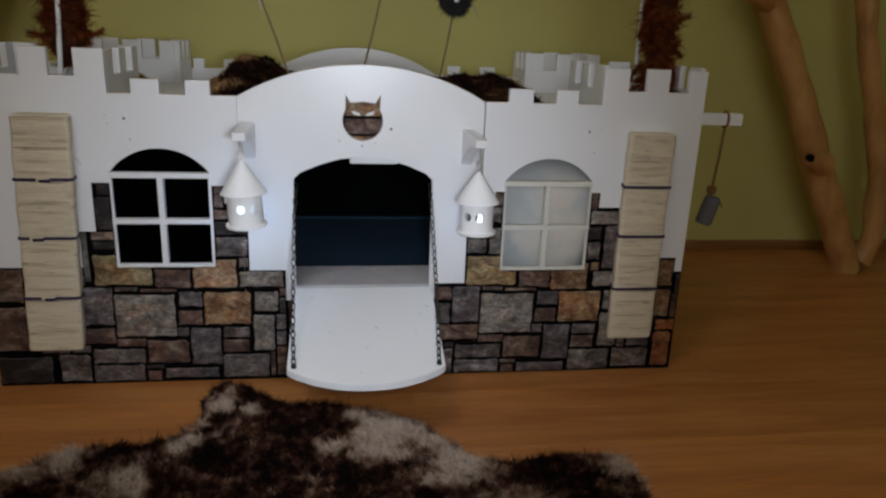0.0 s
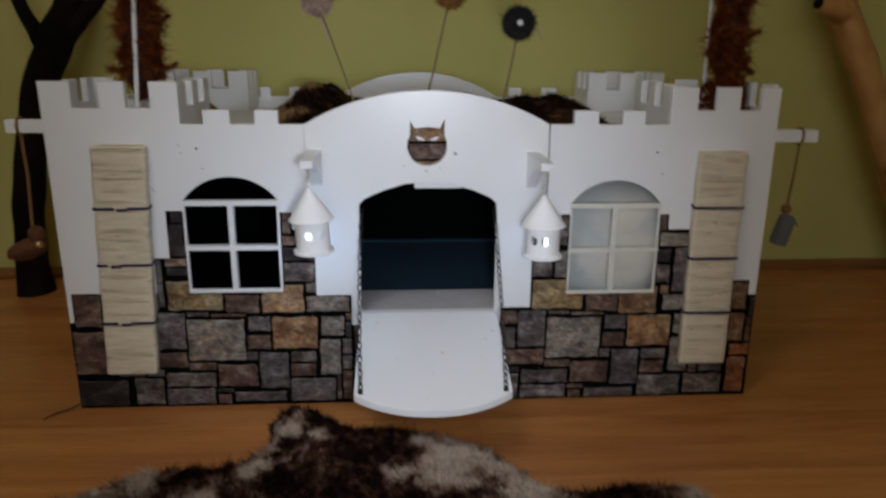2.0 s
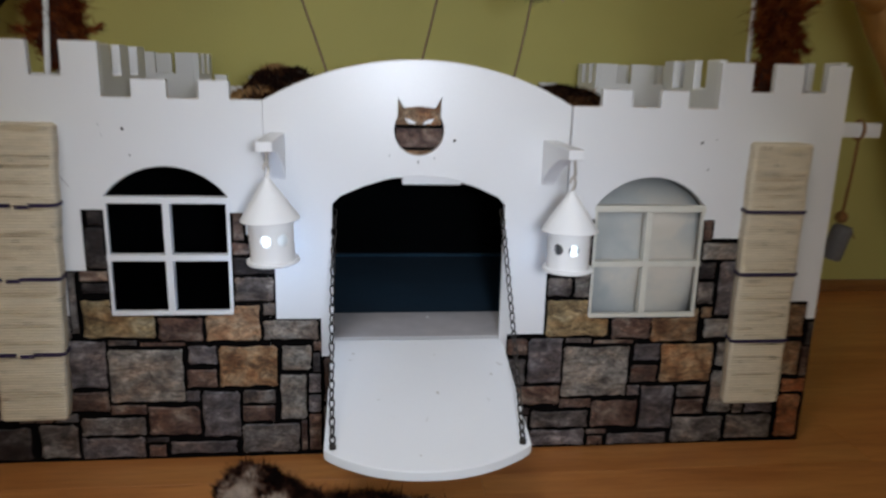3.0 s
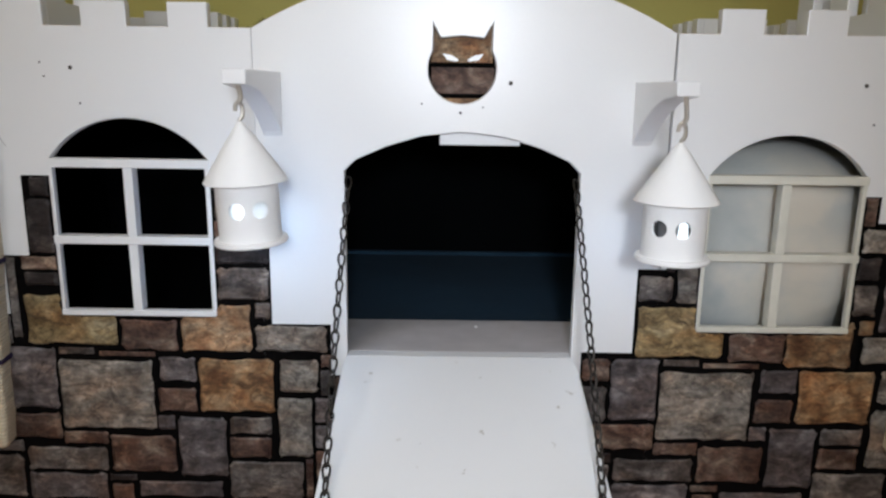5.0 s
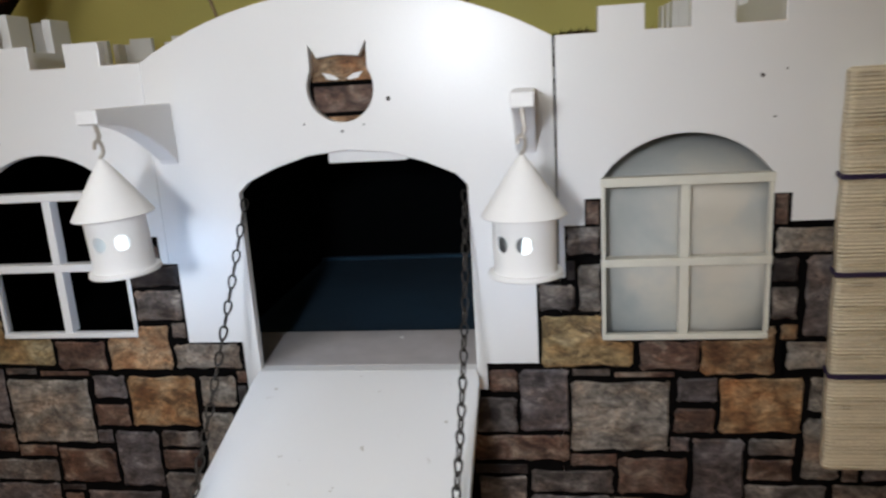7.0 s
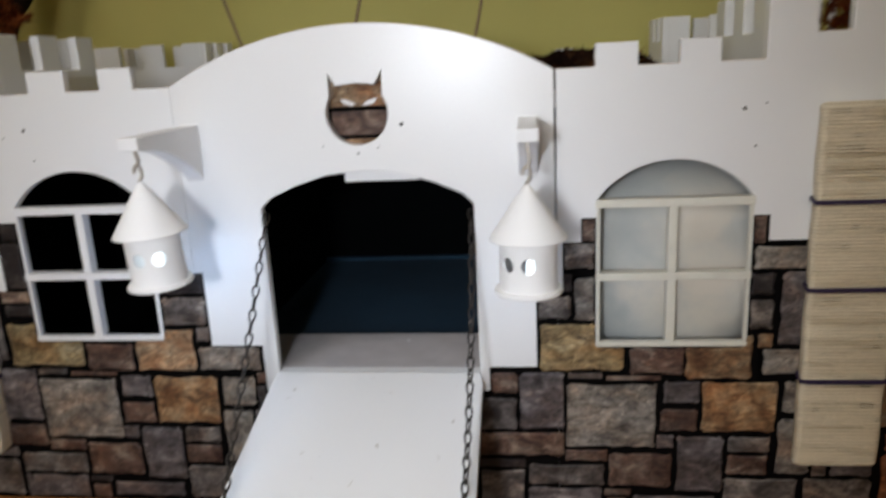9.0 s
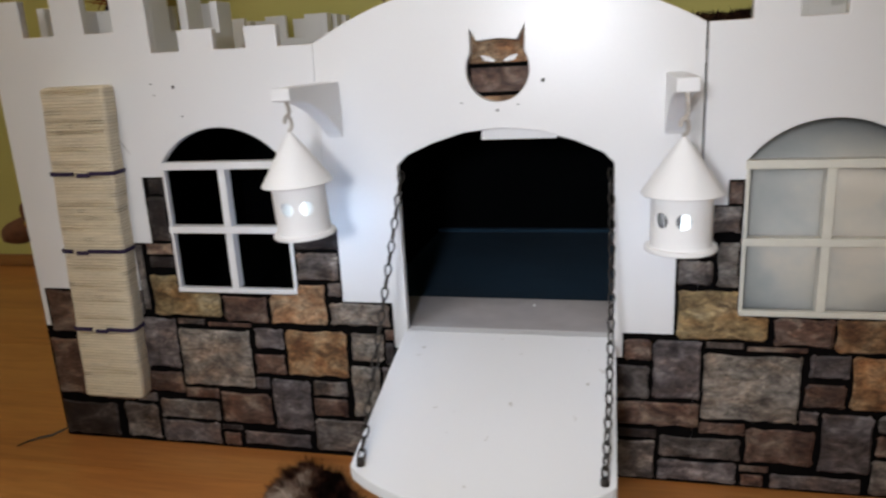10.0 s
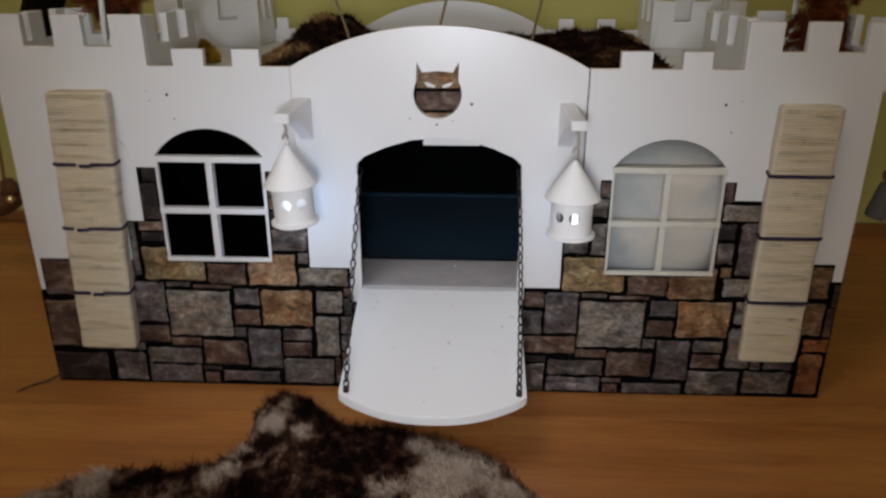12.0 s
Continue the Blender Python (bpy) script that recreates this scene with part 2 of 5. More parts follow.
GROUT = mottled("black_print", (0.003, 0.0025, 0.0025), 0.9, amount=0.4)
GROUT.node_tree.nodes["Principled BSDF"].inputs["Specular IOR Level"].default_value = 0.05
STONE = {
    "g": stone_material("grey_stone_print", (0.034, 0.026, 0.023), (0.117, 0.099, 0.088), (0.26, 0.23, 0.205)),
    "G": stone_material("pale_grey_stone_print", (0.080, 0.066, 0.055), (0.185, 0.164, 0.142), (0.30, 0.272, 0.236)),
    "p": stone_material("violet_grey_stone_print", (0.032, 0.025, 0.026), (0.107, 0.091, 0.090), (0.25, 0.222, 0.218)),
    "b": stone_material("brown_stone_print", (0.036, 0.015, 0.011), (0.105, 0.062, 0.046), (0.23, 0.18, 0.14)),
    "d": stone_material("dark_stone_print", (0.006, 0.004, 0.004), (0.020, 0.015, 0.015), (0.085, 0.073, 0.069)),
    "o": stone_material("orange_stone_print", (0.12, 0.052, 0.022), (0.25, 0.142, 0.068), (0.35, 0.255, 0.155)),
    "r": stone_material("rust_stone_print", (0.13, 0.038, 0.012), (0.27, 0.095, 0.034), (0.38, 0.19, 0.09)),
    "t": stone_material("tan_stone_print", (0.12, 0.058, 0.028), (0.27, 0.165, 0.092), (0.39, 0.295, 0.195)),
    "y": stone_material("ochre_stone_print", (0.115, 0.075, 0.033), (0.23, 0.168, 0.084), (0.33, 0.275, 0.17)),
}
SISAL = sisal_material("sisal_rope", (0.70, 0.615, 0.47))
VIOLET = mottled("violet_cord", (0.022, 0.009, 0.048), 0.8, amount=0.3)
IRON = mottled("dark_iron", (0.055, 0.048, 0.043), 0.45, small=300, amount=0.4, metal=0.8)
# near-black colour that holds the shade of the castle's inside
INNER_SHADE = mottled("inner_shade_black", (0.002, 0.0025, 0.003), 0.95, amount=0.3)
INNER_SHADE.node_tree.nodes["Principled BSDF"].inputs["Specular IOR Level"].default_value = 0.05
CARPET = mottled("navy_carpet", (0.011, 0.044, 0.080), 0.95, small=350, amount=0.45, bump=0.6)
SILL = mottled("grey_board", (0.50, 0.47, 0.47), 0.55, small=40, amount=0.14)
CREAM = mottled("cream_paint", (0.66, 0.635, 0.55), 0.45, small=50, amount=0.1)
EDGE = mottled("raw_board_edge", (0.56, 0.42, 0.30), 0.7, amount=0.2)
# bluish grey to beige: the lantern's cold light is tinted into the colour
TINTED_FUR = fur_material("light_tinted_white_fur", ((0.2, (0.35, 0.372, 0.372)), (0.5, (0.44, 0.445, 0.425)), (0.95, (0.57, 0.53, 0.465))), 9, 0.95, ((0.43, 0.03, 0.27, 0.075), (0.35, 0.03, 0.26, 0.035), (0.40, 0.04, 0.36, 0.045)), 0.22)
BARK_DARK = bark_material("dark_bark", (0.004, 0.0022, 0.0016), (0.007, 0.004, 0.0028), (0.014, 0.008, 0.005), 0.9)
BARK_DARK.node_tree.nodes["Principled BSDF"].inputs["Specular IOR Level"].default_value = 0.1
BARK_LIGHT = bark_material("peeled_wood", (0.32, 0.15, 0.040), (0.47, 0.24, 0.072), (0.57, 0.33, 0.115), 0.45)
PALE_HIDE = ((-0.242, -0.165, 0.03, 0.028), (-0.23, -0.12, 0.03, 0.02), (-0.175, -0.185, 0.03, 0.018), (-0.258, -0.235, 0.03, 0.026), (-0.262, -0.28, 0.03, 0.03), (-0.44, -0.305, 0.03, 0.038), (-0.5, -0.34, 0.03, 0.04), (-0.33, -0.36, 0.03, 0.035), (0.06, -0.25, 0.03, 0.048), (0.095, -0.295, 0.03, 0.052), (0.0, -0.208, 0.03, 0.022), (0.03, -0.3, 0.03, 0.045), (-0.04, -0.30, 0.03, 0.025), (0.41, -0.385, 0.03, 0.042), (0.15, -0.36, 0.03, 0.05), (-0.36, -0.46, 0.03, 0.06), (0.2, -0.55, 0.03, 0.08), (-0.1, -0.55, 0.03, 0.07), (-0.55, -0.5, 0.03, 0.08))
FUR = fur_material("hide_fur", ((0.0, (0.0028, 0.0011, 0.0008)), (0.33, (0.009, 0.0032, 0.002)), (0.42, (0.042, 0.014, 0.008)), (0.52, (0.15, 0.070, 0.042)), (0.64, (0.34, 0.235, 0.17)), (0.84, (0.64, 0.52, 0.42))), 14, 0.8, PALE_HIDE, 0.85)
SKIN = mottled("hide_skin", (0.006, 0.003, 0.002), 0.9, amount=0.4)
THROW_SKIN = mottled("dark_throw_backing", (0.022, 0.011, 0.007), 0.9, amount=0.4)
ROOF_FUR = fur_material("roof_fur", ((0.0, (0.005, 0.0022, 0.0016)), (0.42, (0.014, 0.005, 0.003)), (0.54, (0.085, 0.036, 0.014)), (0.72, (0.36, 0.21, 0.09))), 22, 0.8, ((-0.30, 0.22, 0.525, 0.05), (-0.31, 0.33, 0.535, 0.04), (-0.25, 0.42, 0.58, 0.035), (0.38, 0.36, 0.55, 0.028)), 0.4)
SHAG = fur_material("rust_fibre", ((0.0, (0.018, 0.0035, 0.0014)), (0.45, (0.105, 0.020, 0.0045)), (0.75, (0.29, 0.082, 0.019))), 34, speckle=0.35)
SHAG_CORE = mottled("dark_rust_core", (0.055, 0.012, 0.0035), 0.95, amount=0.4)
MUSTARD = fur_material("mustard_plush", ((0.0, (0.28, 0.15, 0.012)), (0.5, (0.42, 0.245, 0.022)), (1.0, (0.52, 0.33, 0.05))), 40)
ROPE = sisal_material("brown_twine", (0.26, 0.13, 0.045))
TWIG = mottled("twig", (0.17, 0.115, 0.05), 0.7, amount=0.3)
GREY_FELT = mottled("grey_felt", (0.16, 0.155, 0.16), 0.95, small=200, amount=0.3, bump=0.5)
RUST_FELT = mottled("rust_plush", (0.12, 0.042, 0.013), 0.95, small=160, amount=0.4, bump=0.6)
PINK = fur_material("pale_pink_fluff", ((0.0, (0.40, 0.28, 0.22)), (1.0, (0.55, 0.42, 0.34))), 30)
AMBER = fur_material("amber_feather", ((0.0, (0.05, 0.02, 0.008)), (0.5, (0.24, 0.11, 0.03)), (1.0, (0.42, 0.25, 0.08))), 60)
SOOT = fur_material("black_feather", ((0.0, (0.012, 0.011, 0.011)), (1.0, (0.05, 0.045, 0.042))), 60)
STEEL = mottled("dull_wire", (0.55, 0.51, 0.46), 0.45, amount=0.2, metal=0.8)
BRASS = material("brass_bell", (0.75, 0.6, 0.35), 0.2, 1.0)[0]
SCREW = mottled("screw_hole", (0.05, 0.04, 0.035), 0.6, amount=0.4)
GLASS, gn, gl, gb = material("window_glass", (1, 1, 1), 0.02)
gb.inputs["Transmission Weight"].default_value = 1.0
LED, ln, ll, lb = material("led_glow", (1, 1, 1), 0.4)
lb.inputs["Emission Color"].default_value, lb.inputs["Emission Strength"].default_value = (0.72, 0.88, 1.0, 1), 1.5
DIFFUSER, dn, dl, db = material("lamp_diffuser", (0.9, 0.88, 0.82), 0.5)
db.inputs["Emission Color"].default_value, db.inputs["Emission Strength"].default_value = (1.0, 0.86, 0.68, 1), 4


# ---- mesh helpers ----
def mesh_of(bm, name, mat, smooth=False):
    bmesh.ops.recalc_face_normals(bm, faces=bm.faces)
    me = bpy.data.meshes.new(name)
    bm.to_mesh(me)
    bm.free()
    me.materials.append(mat)
    if smooth:
        me.shade_smooth()
        me.set_sharp_from_angle(angle=radians(40))
    return me


def part(name, bm, mat, parent=None, label="", smooth=False, bevel=0.0):
    ob = new(name, mesh_of(bm, name, mat, smooth))
    if parent is not None:
        ob.parent = parent
    if label:
        ob["label"] = label
    if mat is WHITE and name in ("front_panel", "gate_panel", "back_panel"):
        ob.data.materials.append(EDGE)
        for f in ob.data.polygons:
            if f.normal.z > 0.5 and f.center.z > 0.5:
                f.material_index = 1
    if bevel:
        mod = ob.modifiers.new("edge", "BEVEL")
        mod.width, mod.segments, mod.limit_method, mod.angle_limit = bevel, 2, "ANGLE", radians(40)
    return ob


def group_empty(name, place, label, category, group="", kind=""):
    ob = new(name)
    ob.location = place
    return tagged(ob, label, category, group, kind)


def add_box(bm, x0, x1, y0, y1, z0, z1):
    v = [bm.verts.new((x, y, z)) for x in (x0, x1) for y in (y0, y1) for z in (z0, z1)]
    for f in ((0, 1, 3, 2), (4, 6, 7, 5), (0, 4, 5, 1), (2, 3, 7, 6), (0, 2, 6, 4), (1, 5, 7, 3)):
        bm.faces.new([v[i] for i in f])
    return v


def box(*sizes):
    bm = bmesh.new()
    add_box(bm, *sizes)
    return bm


def add_tube(bm, points, radii, sides=10, caps=True):
    """A tube through points; radii: one for each point."""
    rings, up = [], Vector((0.31, 0.17, 0.94))
    pts = [Vector(p) for p in points]
    for i, p in enumerate(pts):
        d = (pts[min(i + 1, len(pts) - 1)] - pts[max(i - 1, 0)]).normalized()
        a = d.cross(up)
        if a.length < 0.05:
            a = d.cross(Vector((1, 0, 0)))
        a.normalize()
        b = d.cross(a)
        up = a.cross(d)
        rings.append([bm.verts.new(p + radii[i] * (math.cos(t) * a + math.sin(t) * b)) for t in (math.tau * k / sides for k in range(sides))])
    for r, s in zip(rings, rings[1:]):
        for k in range(sides):
            bm.faces.new((r[k], r[(k + 1) % sides], s[(k + 1) % sides], s[k]))
    if caps:
        bm.faces.new(rings[0][::-1])
        bm.faces.new(rings[-1])


def tube(points, radii, sides=10):
    bm = bmesh.new()
    add_tube(bm, points, radii, sides)
    return bm


def lathe(profile, sides=40, x=0, y=0):
    """Turns (radius, z) pairs about the z axis at x, y."""
    bm = bmesh.new()
    rings = []
    for r, z in profile:
        rings.append([bm.verts.new((x + r * math.cos(math.tau * k / sides), y + r * math.sin(math.tau * k / sides), z)) for k in range(sides)])
    for a, b in zip(rings, rings[1:]):
        for k in range(sides):
            bm.faces.new((a[k], a[(k + 1) % sides], b[(k + 1) % sides], b[k]))
    bm.faces.new(rings[0][::-1])
    bm.faces.new(rings[-1])
    bmesh.ops.remove_doubles(bm, verts=bm.verts, dist=1e-5)
    return bm


def board(outline, holes, y0, y1):
    """A board in the x-z plane from y0 (front) to y1 (back), cut out along outline and holes."""
    bm = bmesh.new()
    edges = []
    for loop in (outline, *holes):
        vs = [bm.verts.new((x, y0, z)) for x, z in loop]
        edges += [bm.edges.new((vs[i], vs[(i + 1) % len(vs)])) for i in range(len(vs))]
    bmesh.ops.triangle_fill(bm, use_beauty=True, edges=edges)
    made = bmesh.ops.extrude_face_region(bm, geom=bm.faces[:])
    bmesh.ops.translate(bm, vec=(0, y1 - y0, 0), verts=[g for g in made["geom"] if isinstance(g, bmesh.types.BMVert)])
    return bm


def side_board(outline, x0, x1):
    """A board in the y-z plane from x0 to x1."""
    bm = board(outline, (), x0, x1)
    for v in bm.verts:
        v.co = (v.co.y, v.co.x, v.co.z)
    return bm


def arc(x0, z0, x1, z1, rise, n=16):
    """Points of a segmental arch from (x0, z0) to (x1, z1)."""
    half = (x1 - x0) / 2
    rad = (half * half + rise * rise) / (2 * rise)
    out = []
    for i in range(n + 1):
        s = -half + 2 * half * i / n
        out.append((x0 + half + s, z0 + (z1 - z0) * i / n + math.sqrt(rad * rad - s * s) - (rad - rise)))
    return out


def strands(name, mat, roots, ways, lengths, width, parent=None, label="", curl=0.3, seed=3, bends=2):
    """Tapered fibres, one ribbon each, that start at roots and lean along ways."""
    rng = np.random.default_rng(seed)
    roots, ways = np.asarray(roots, float), np.asarray(ways, float)
    n = len(roots)
    ways = ways / np.linalg.norm(ways, axis=1)[:, None]
    side = np.cross(ways, rng.normal(size=(n, 3)))
    side /= np.linalg.norm(side, axis=1)[:, None]
    drift = rng.normal(size=(n, 3)) * curl
    lengths = np.asarray(lengths, float)[:, None]
    verts, k = [], bends
    for j in range(k):
        s = j / k
        centre = roots + ways * lengths * s + drift * lengths * s * s
        w = side * width * (1 - 0.55 * s) / 2
        verts += [centre - w, centre + w]
    verts.append(roots + ways * lengths + drift * lengths)
    count = 2 * k + 1
    data = np.stack(verts, axis=1).reshape(-1, 3)
    base = np.arange(n)[:, None] * count
    faces = []
    for j in range(k - 1):
        faces.append(base + np.array([2 * j, 2 * j + 1, 2 * j + 3, 2 * j + 2]))
    quads = np.concatenate(faces) if faces else np.zeros((0, 4), int)
    tris = base + np.array([2 * k - 2, 2 * k - 1, 2 * k])
    me = bpy.data.meshes.new(name)
    me.from_pydata(data.tolist(), [], quads.tolist() + tris.tolist())
    me.materials.append(mat)
    ob = new(name, me)
    if parent is not None:
        ob.parent = parent
    if label:
        ob["label"] = label
    return ob


# ---- the room ----
def room_wall(name, x0, x1, y0, y1, z0, z1, label):
    return tagged(part(name, box(x0, x1, y0, y1, z0, z1), WALL), label, "wall", kind="structure")


room_wall("wall_north", -ROOM_X, ROOM_X, ROOM_BACK, ROOM_BACK + 0.12, FLOOR, ROOM_TOP, "olive green painted wall behind the white cat castle")
room_wall("wall_east", ROOM_X, ROOM_X + 0.12, ROOM_FRONT, ROOM_BACK + 0.12, FLOOR, ROOM_TOP, "olive green painted side wall of the room")
room_wall("wall_west", -ROOM_X - 0.12, -ROOM_X, ROOM_FRONT, ROOM_BACK + 0.12, FLOOR, ROOM_TOP, "olive green painted side wall of the room")
south = board(((-ROOM_X, FLOOR), (ROOM_X, FLOOR), (ROOM_X, ROOM_TOP), (-ROOM_X, ROOM_TOP)),
              (((WINDOW[0], WINDOW[2]), (WINDOW[1], WINDOW[2]), (WINDOW[1], WINDOW[3]), (WINDOW[0], WINDOW[3])),), ROOM_FRONT - 0.14, ROOM_FRONT)
tagged(part("wall_south", south, WALL), "olive green painted wall with an opening for the added window", "wall", kind="structure")
tagged(part("ceiling", box(-ROOM_X, ROOM_X, ROOM_FRONT, ROOM_BACK, ROOM_TOP, ROOM_TOP + 0.1), CEILING), "plain white painted ceiling of the room", "ceiling", kind="structure")
floor = tagged(part("floor", box(-ROOM_X - 0.1, ROOM_X + 0.1, ROOM_FRONT - 0.1, ROOM_BACK + 0.1, -0.06, FLOOR - 0.009), GROUT), "oak laminate floor of long orange-brown planks", "floor", kind="structure")
tagged(part("baseboard", box(-ROOM_X, ROOM_X, ROOM_BACK - 0.014, ROOM_BACK, FLOOR, 0.029), SKIRT, bevel=0.004), "low oak-coloured skirting board along the green wall", "baseboard", kind="structure")

# unseen window, added to carry the fill light
window = group_empty("added_window_1", ((WINDOW[0] + WINDOW[1]) / 2, ROOM_FRONT - 0.07, WINDOW[2]), "added unseen white framed window for soft fill light", "window", kind="structure")
wx, wz = (WINDOW[1] - WINDOW[0]) / 2, WINDOW[3] - WINDOW[2]
fr = bmesh.new()
for sx0, sx1, sz0, sz1 in ((-wx, wx, 0, 0.06), (-wx, wx, wz - 0.06, wz), (-wx, -wx + 0.06, 0.06, wz - 0.06), (wx - 0.06, wx, 0.06, wz - 0.06), (-0.035, 0.035, 0.06, wz - 0.06)):
    add_box(fr, sx0, sx1, -0.03, 0.03, sz0, sz1)
part("window_frame", fr, WHITE, window, bevel=0.004)
for sx0 in (-wx + 0.06, 0.035):
    pane = part("pane", box(sx0, sx0 + wx - 0.095, -0.003, 0.003, 0.06, wz - 0.06), GLASS, window)
    pane.visible_shadow = False

lamp = group_empty("ceiling_lamp", (-0.55, -1.1, ROOM_TOP), "round white flush ceiling lamp with a glowing shade", "lamp")
part("base", lathe(((0.02, -0.02), (0.33, -0.02), (0.33, 0.0), (0.02, 0.0))), WHITE, lamp)
part("shade", lathe(((0.001, -0.075), (0.17, -0.07), (0.27, -0.05), (0.32, -0.021), (0.001, -0.021))), DIFFUSER, lamp, "glowing warm white shade", True)

# ---- the cat castle ----
castle = group_empty("cat_castle", (0, 0, 0), "white painted wooden castle for cats with stone-print lower walls", "cat house")
T, DEPTH = 0.012, 0.748
LOW, LOW_TOP, HIGH, HIGH_TOP = 0.535, 0.5595, 0.562, 0.605
L_SEAM, R_SEAM = -0.205, 0.232


def steps(notches, low, high):
    """The crenellated stretch of a top edge: notches are (from, to)."""
    out = []
    for a, b in notches:
        out += [(a, high), (a, low), (b, low), (b, high)]
    return out


def left_top():
    return ([(-0.65, HIGH_TOP + 0.002)] + steps(((-0.597, -0.551), (-0.507, -0.466)), HIGH, HIGH_TOP + 0.002)
            + [(-0.4175, HIGH_TOP + 0.002), (-0.4175, LOW), (-0.3785, LOW), (-0.3785, LOW_TOP), (-0.332, LOW_TOP), (-0.332, LOW), (-0.290, LOW), (-0.290, LOW_TOP), (-0.249, LOW_TOP), (-0.249, LOW), (L_SEAM - 0.0002, LOW)])


def right_top():
    return ([(R_SEAM + 0.001, LOW), (0.275, LOW), (0.275, LOW_TOP), (0.320, LOW_TOP), (0.320, LOW), (0.363, LOW), (0.363, LOW_TOP), (0.405, LOW_TOP), (0.405, LOW), (0.4505, LOW), (0.4505, HIGH_TOP - 0.004)]
            + steps(((0.499, 0.533), (0.577, 0.615)), HIGH - 0.002, HIGH_TOP - 0.004) + [(0.65, HIGH_TOP - 0.005)])


def window_hole(x0, x1, z0, z1, rise):
    return [(x0, z0), (x1, z0)] + arc(x0, z1, x1, z1, rise)[::-1]


WL, WR = (-0.4255, -0.2575, 0.2285, 0.3995, 0.0425), (0.278, 0.4455, 0.2175, 0.3905, 0.0425)
DOOR_L, DOOR_R, DOOR_Z = -0.112, 0.1395, 0.172
door_arch = [(DOOR_L, 0.390), (DOOR_L + 0.012, 0.402), (-0.068, 0.416), (-0.030, 0.4275), (0.0135, 0.432), (0.057, 0.4275), (0.096, 0.416), (DOOR_R - 0.012, 0.402), (DOOR_R, 0.390)]
door_hole = [(DOOR_L, DOOR_Z), (DOOR_R, DOOR_Z)] + door_arch[::-1]
# the cut-out of a cat's head: ears, cheeks and chin
HEAD = [(-0.0185, 0.541), (-0.011, 0.5275), (0.012, 0.530), (0.034, 0.5275), (0.0425, 0.5425)]
HEAD += [(0.0115 + 0.0355 * math.cos(a), 0.4965 + 0.0355 * math.sin(a)) for a in (radians(32 - 244 * i / 22) for i in range(23))]

part("front_panel", board([(-0.65, FLOOR)] + left_top() + [(L_SEAM - 0.0002, FLOOR)], [window_hole(*WL)], 0, T), WHITE, castle, "white panel with an arched window", bevel=0.0012)
part("front_panel", board([(R_SEAM + 0.001, FLOOR)] + right_top() + [(0.65, FLOOR)], [window_hole(*WR)], 0, T), WHITE, castle, "white panel with an arched window", bevel=0.0012)
ARCH = arc(L_SEAM + 0.0002, LOW, R_SEAM - 0.001, LOW, 0.059, 28)
part("gate_panel", board([(L_SEAM + 0.0002, FLOOR)] + ARCH + [(R_SEAM - 0.001, FLOOR)], [door_hole, HEAD], 0, T), WHITE, castle, "white arched gate panel with a cat-head cut-out", bevel=0.0012)

# back wall of the castle: its merlons sit a little further in than those in front
def low_top(merlons, end):
    out = []
    for a, b in merlons:
        out += [(a, LOW), (a, LOW_TOP), (b, LOW_TOP), (b, LOW)]
    return out + [(end, LOW)]


BACK_LEFT = [(-0.65, FLOOR), (-0.65, HIGH_TOP)] + steps(((-0.597, -0.551), (-0.507, -0.466)), HIGH, HIGH_TOP) + [(-0.4235, HIGH_TOP), (-0.4235, LOW)] + low_top(((-0.413, -0.385), (-0.335, -0.296), (-0.262, -0.232)), L_SEAM - 0.0002)
BACK_RIGHT = [(R_SEAM + 0.001, FLOOR), (R_SEAM + 0.001, LOW)] + low_top(((0.264, 0.299), (0.355, 0.397)), 0.4505) + [(0.4505, HIGH_TOP)] + steps(((0.499, 0.533), (0.577, 0.615)), HIGH, HIGH_TOP) + [(0.65, HIGH_TOP), (0.65, FLOOR)]
part("back_panel", board(BACK_LEFT + [(L_SEAM - 0.0002, FLOOR)], (), DEPTH - T, DEPTH), WHITE, castle, bevel=0.0012)
part("back_panel", board(BACK_RIGHT, (), DEPTH - T, DEPTH), WHITE, castle, bevel=0.0012)
part("back_panel", board([(L_SEAM + 0.0002, FLOOR)] + arc(L_SEAM + 0.0002, LOW, R_SEAM - 0.001, LOW, 0.065, 28) + [(R_SEAM - 0.001, FLOOR)], (), DEPTH - T, DEPTH), WHITE, castle, bevel=0.0012)


def tower_side(y0, y1, z0):
    """Outline of a tower wall that runs back from y0 to y1 with two gaps in its top."""
    w = (y1 - y0) / 5
    return [(y0, z0), (y0, HIGH_TOP), (y0 + w, HIGH_TOP), (y0 + w, HIGH), (y0 + 2 * w, HIGH), (y0 + 2 * w, HIGH_TOP), (y0 + 3 * w, HIGH_TOP), (y0 + 3 * w, HIGH), (y0 + 4 * w, HIGH), (y0 + 4 * w, HIGH_TOP), (y1, HIGH_TOP), (y1, z0)]


DECK = 0.505
TOWER, BACK_TOWER = 0.215, 0.600
for x0, x1 in ((-0.65, -0.65 + T), (0.65 - T, 0.65)):
    side = [(T, FLOOR)] + tower_side(T, TOWER, 0)[1:-1]
    w = (BACK_TOWER - TOWER) / 7
    for i in range(7):
        z = LOW if i % 2 == 0 else LOW_TOP
        side += [(TOWER + i * w, z), (TOWER + (i + 1) * w, z)]
    side += tower_side(BACK_TOWER, DEPTH - T, 0)[1:-1] + [(DEPTH - T, FLOOR)]
    part("side_wall", side_board(side, x0, x1), WHITE, castle, bevel=0.0012)
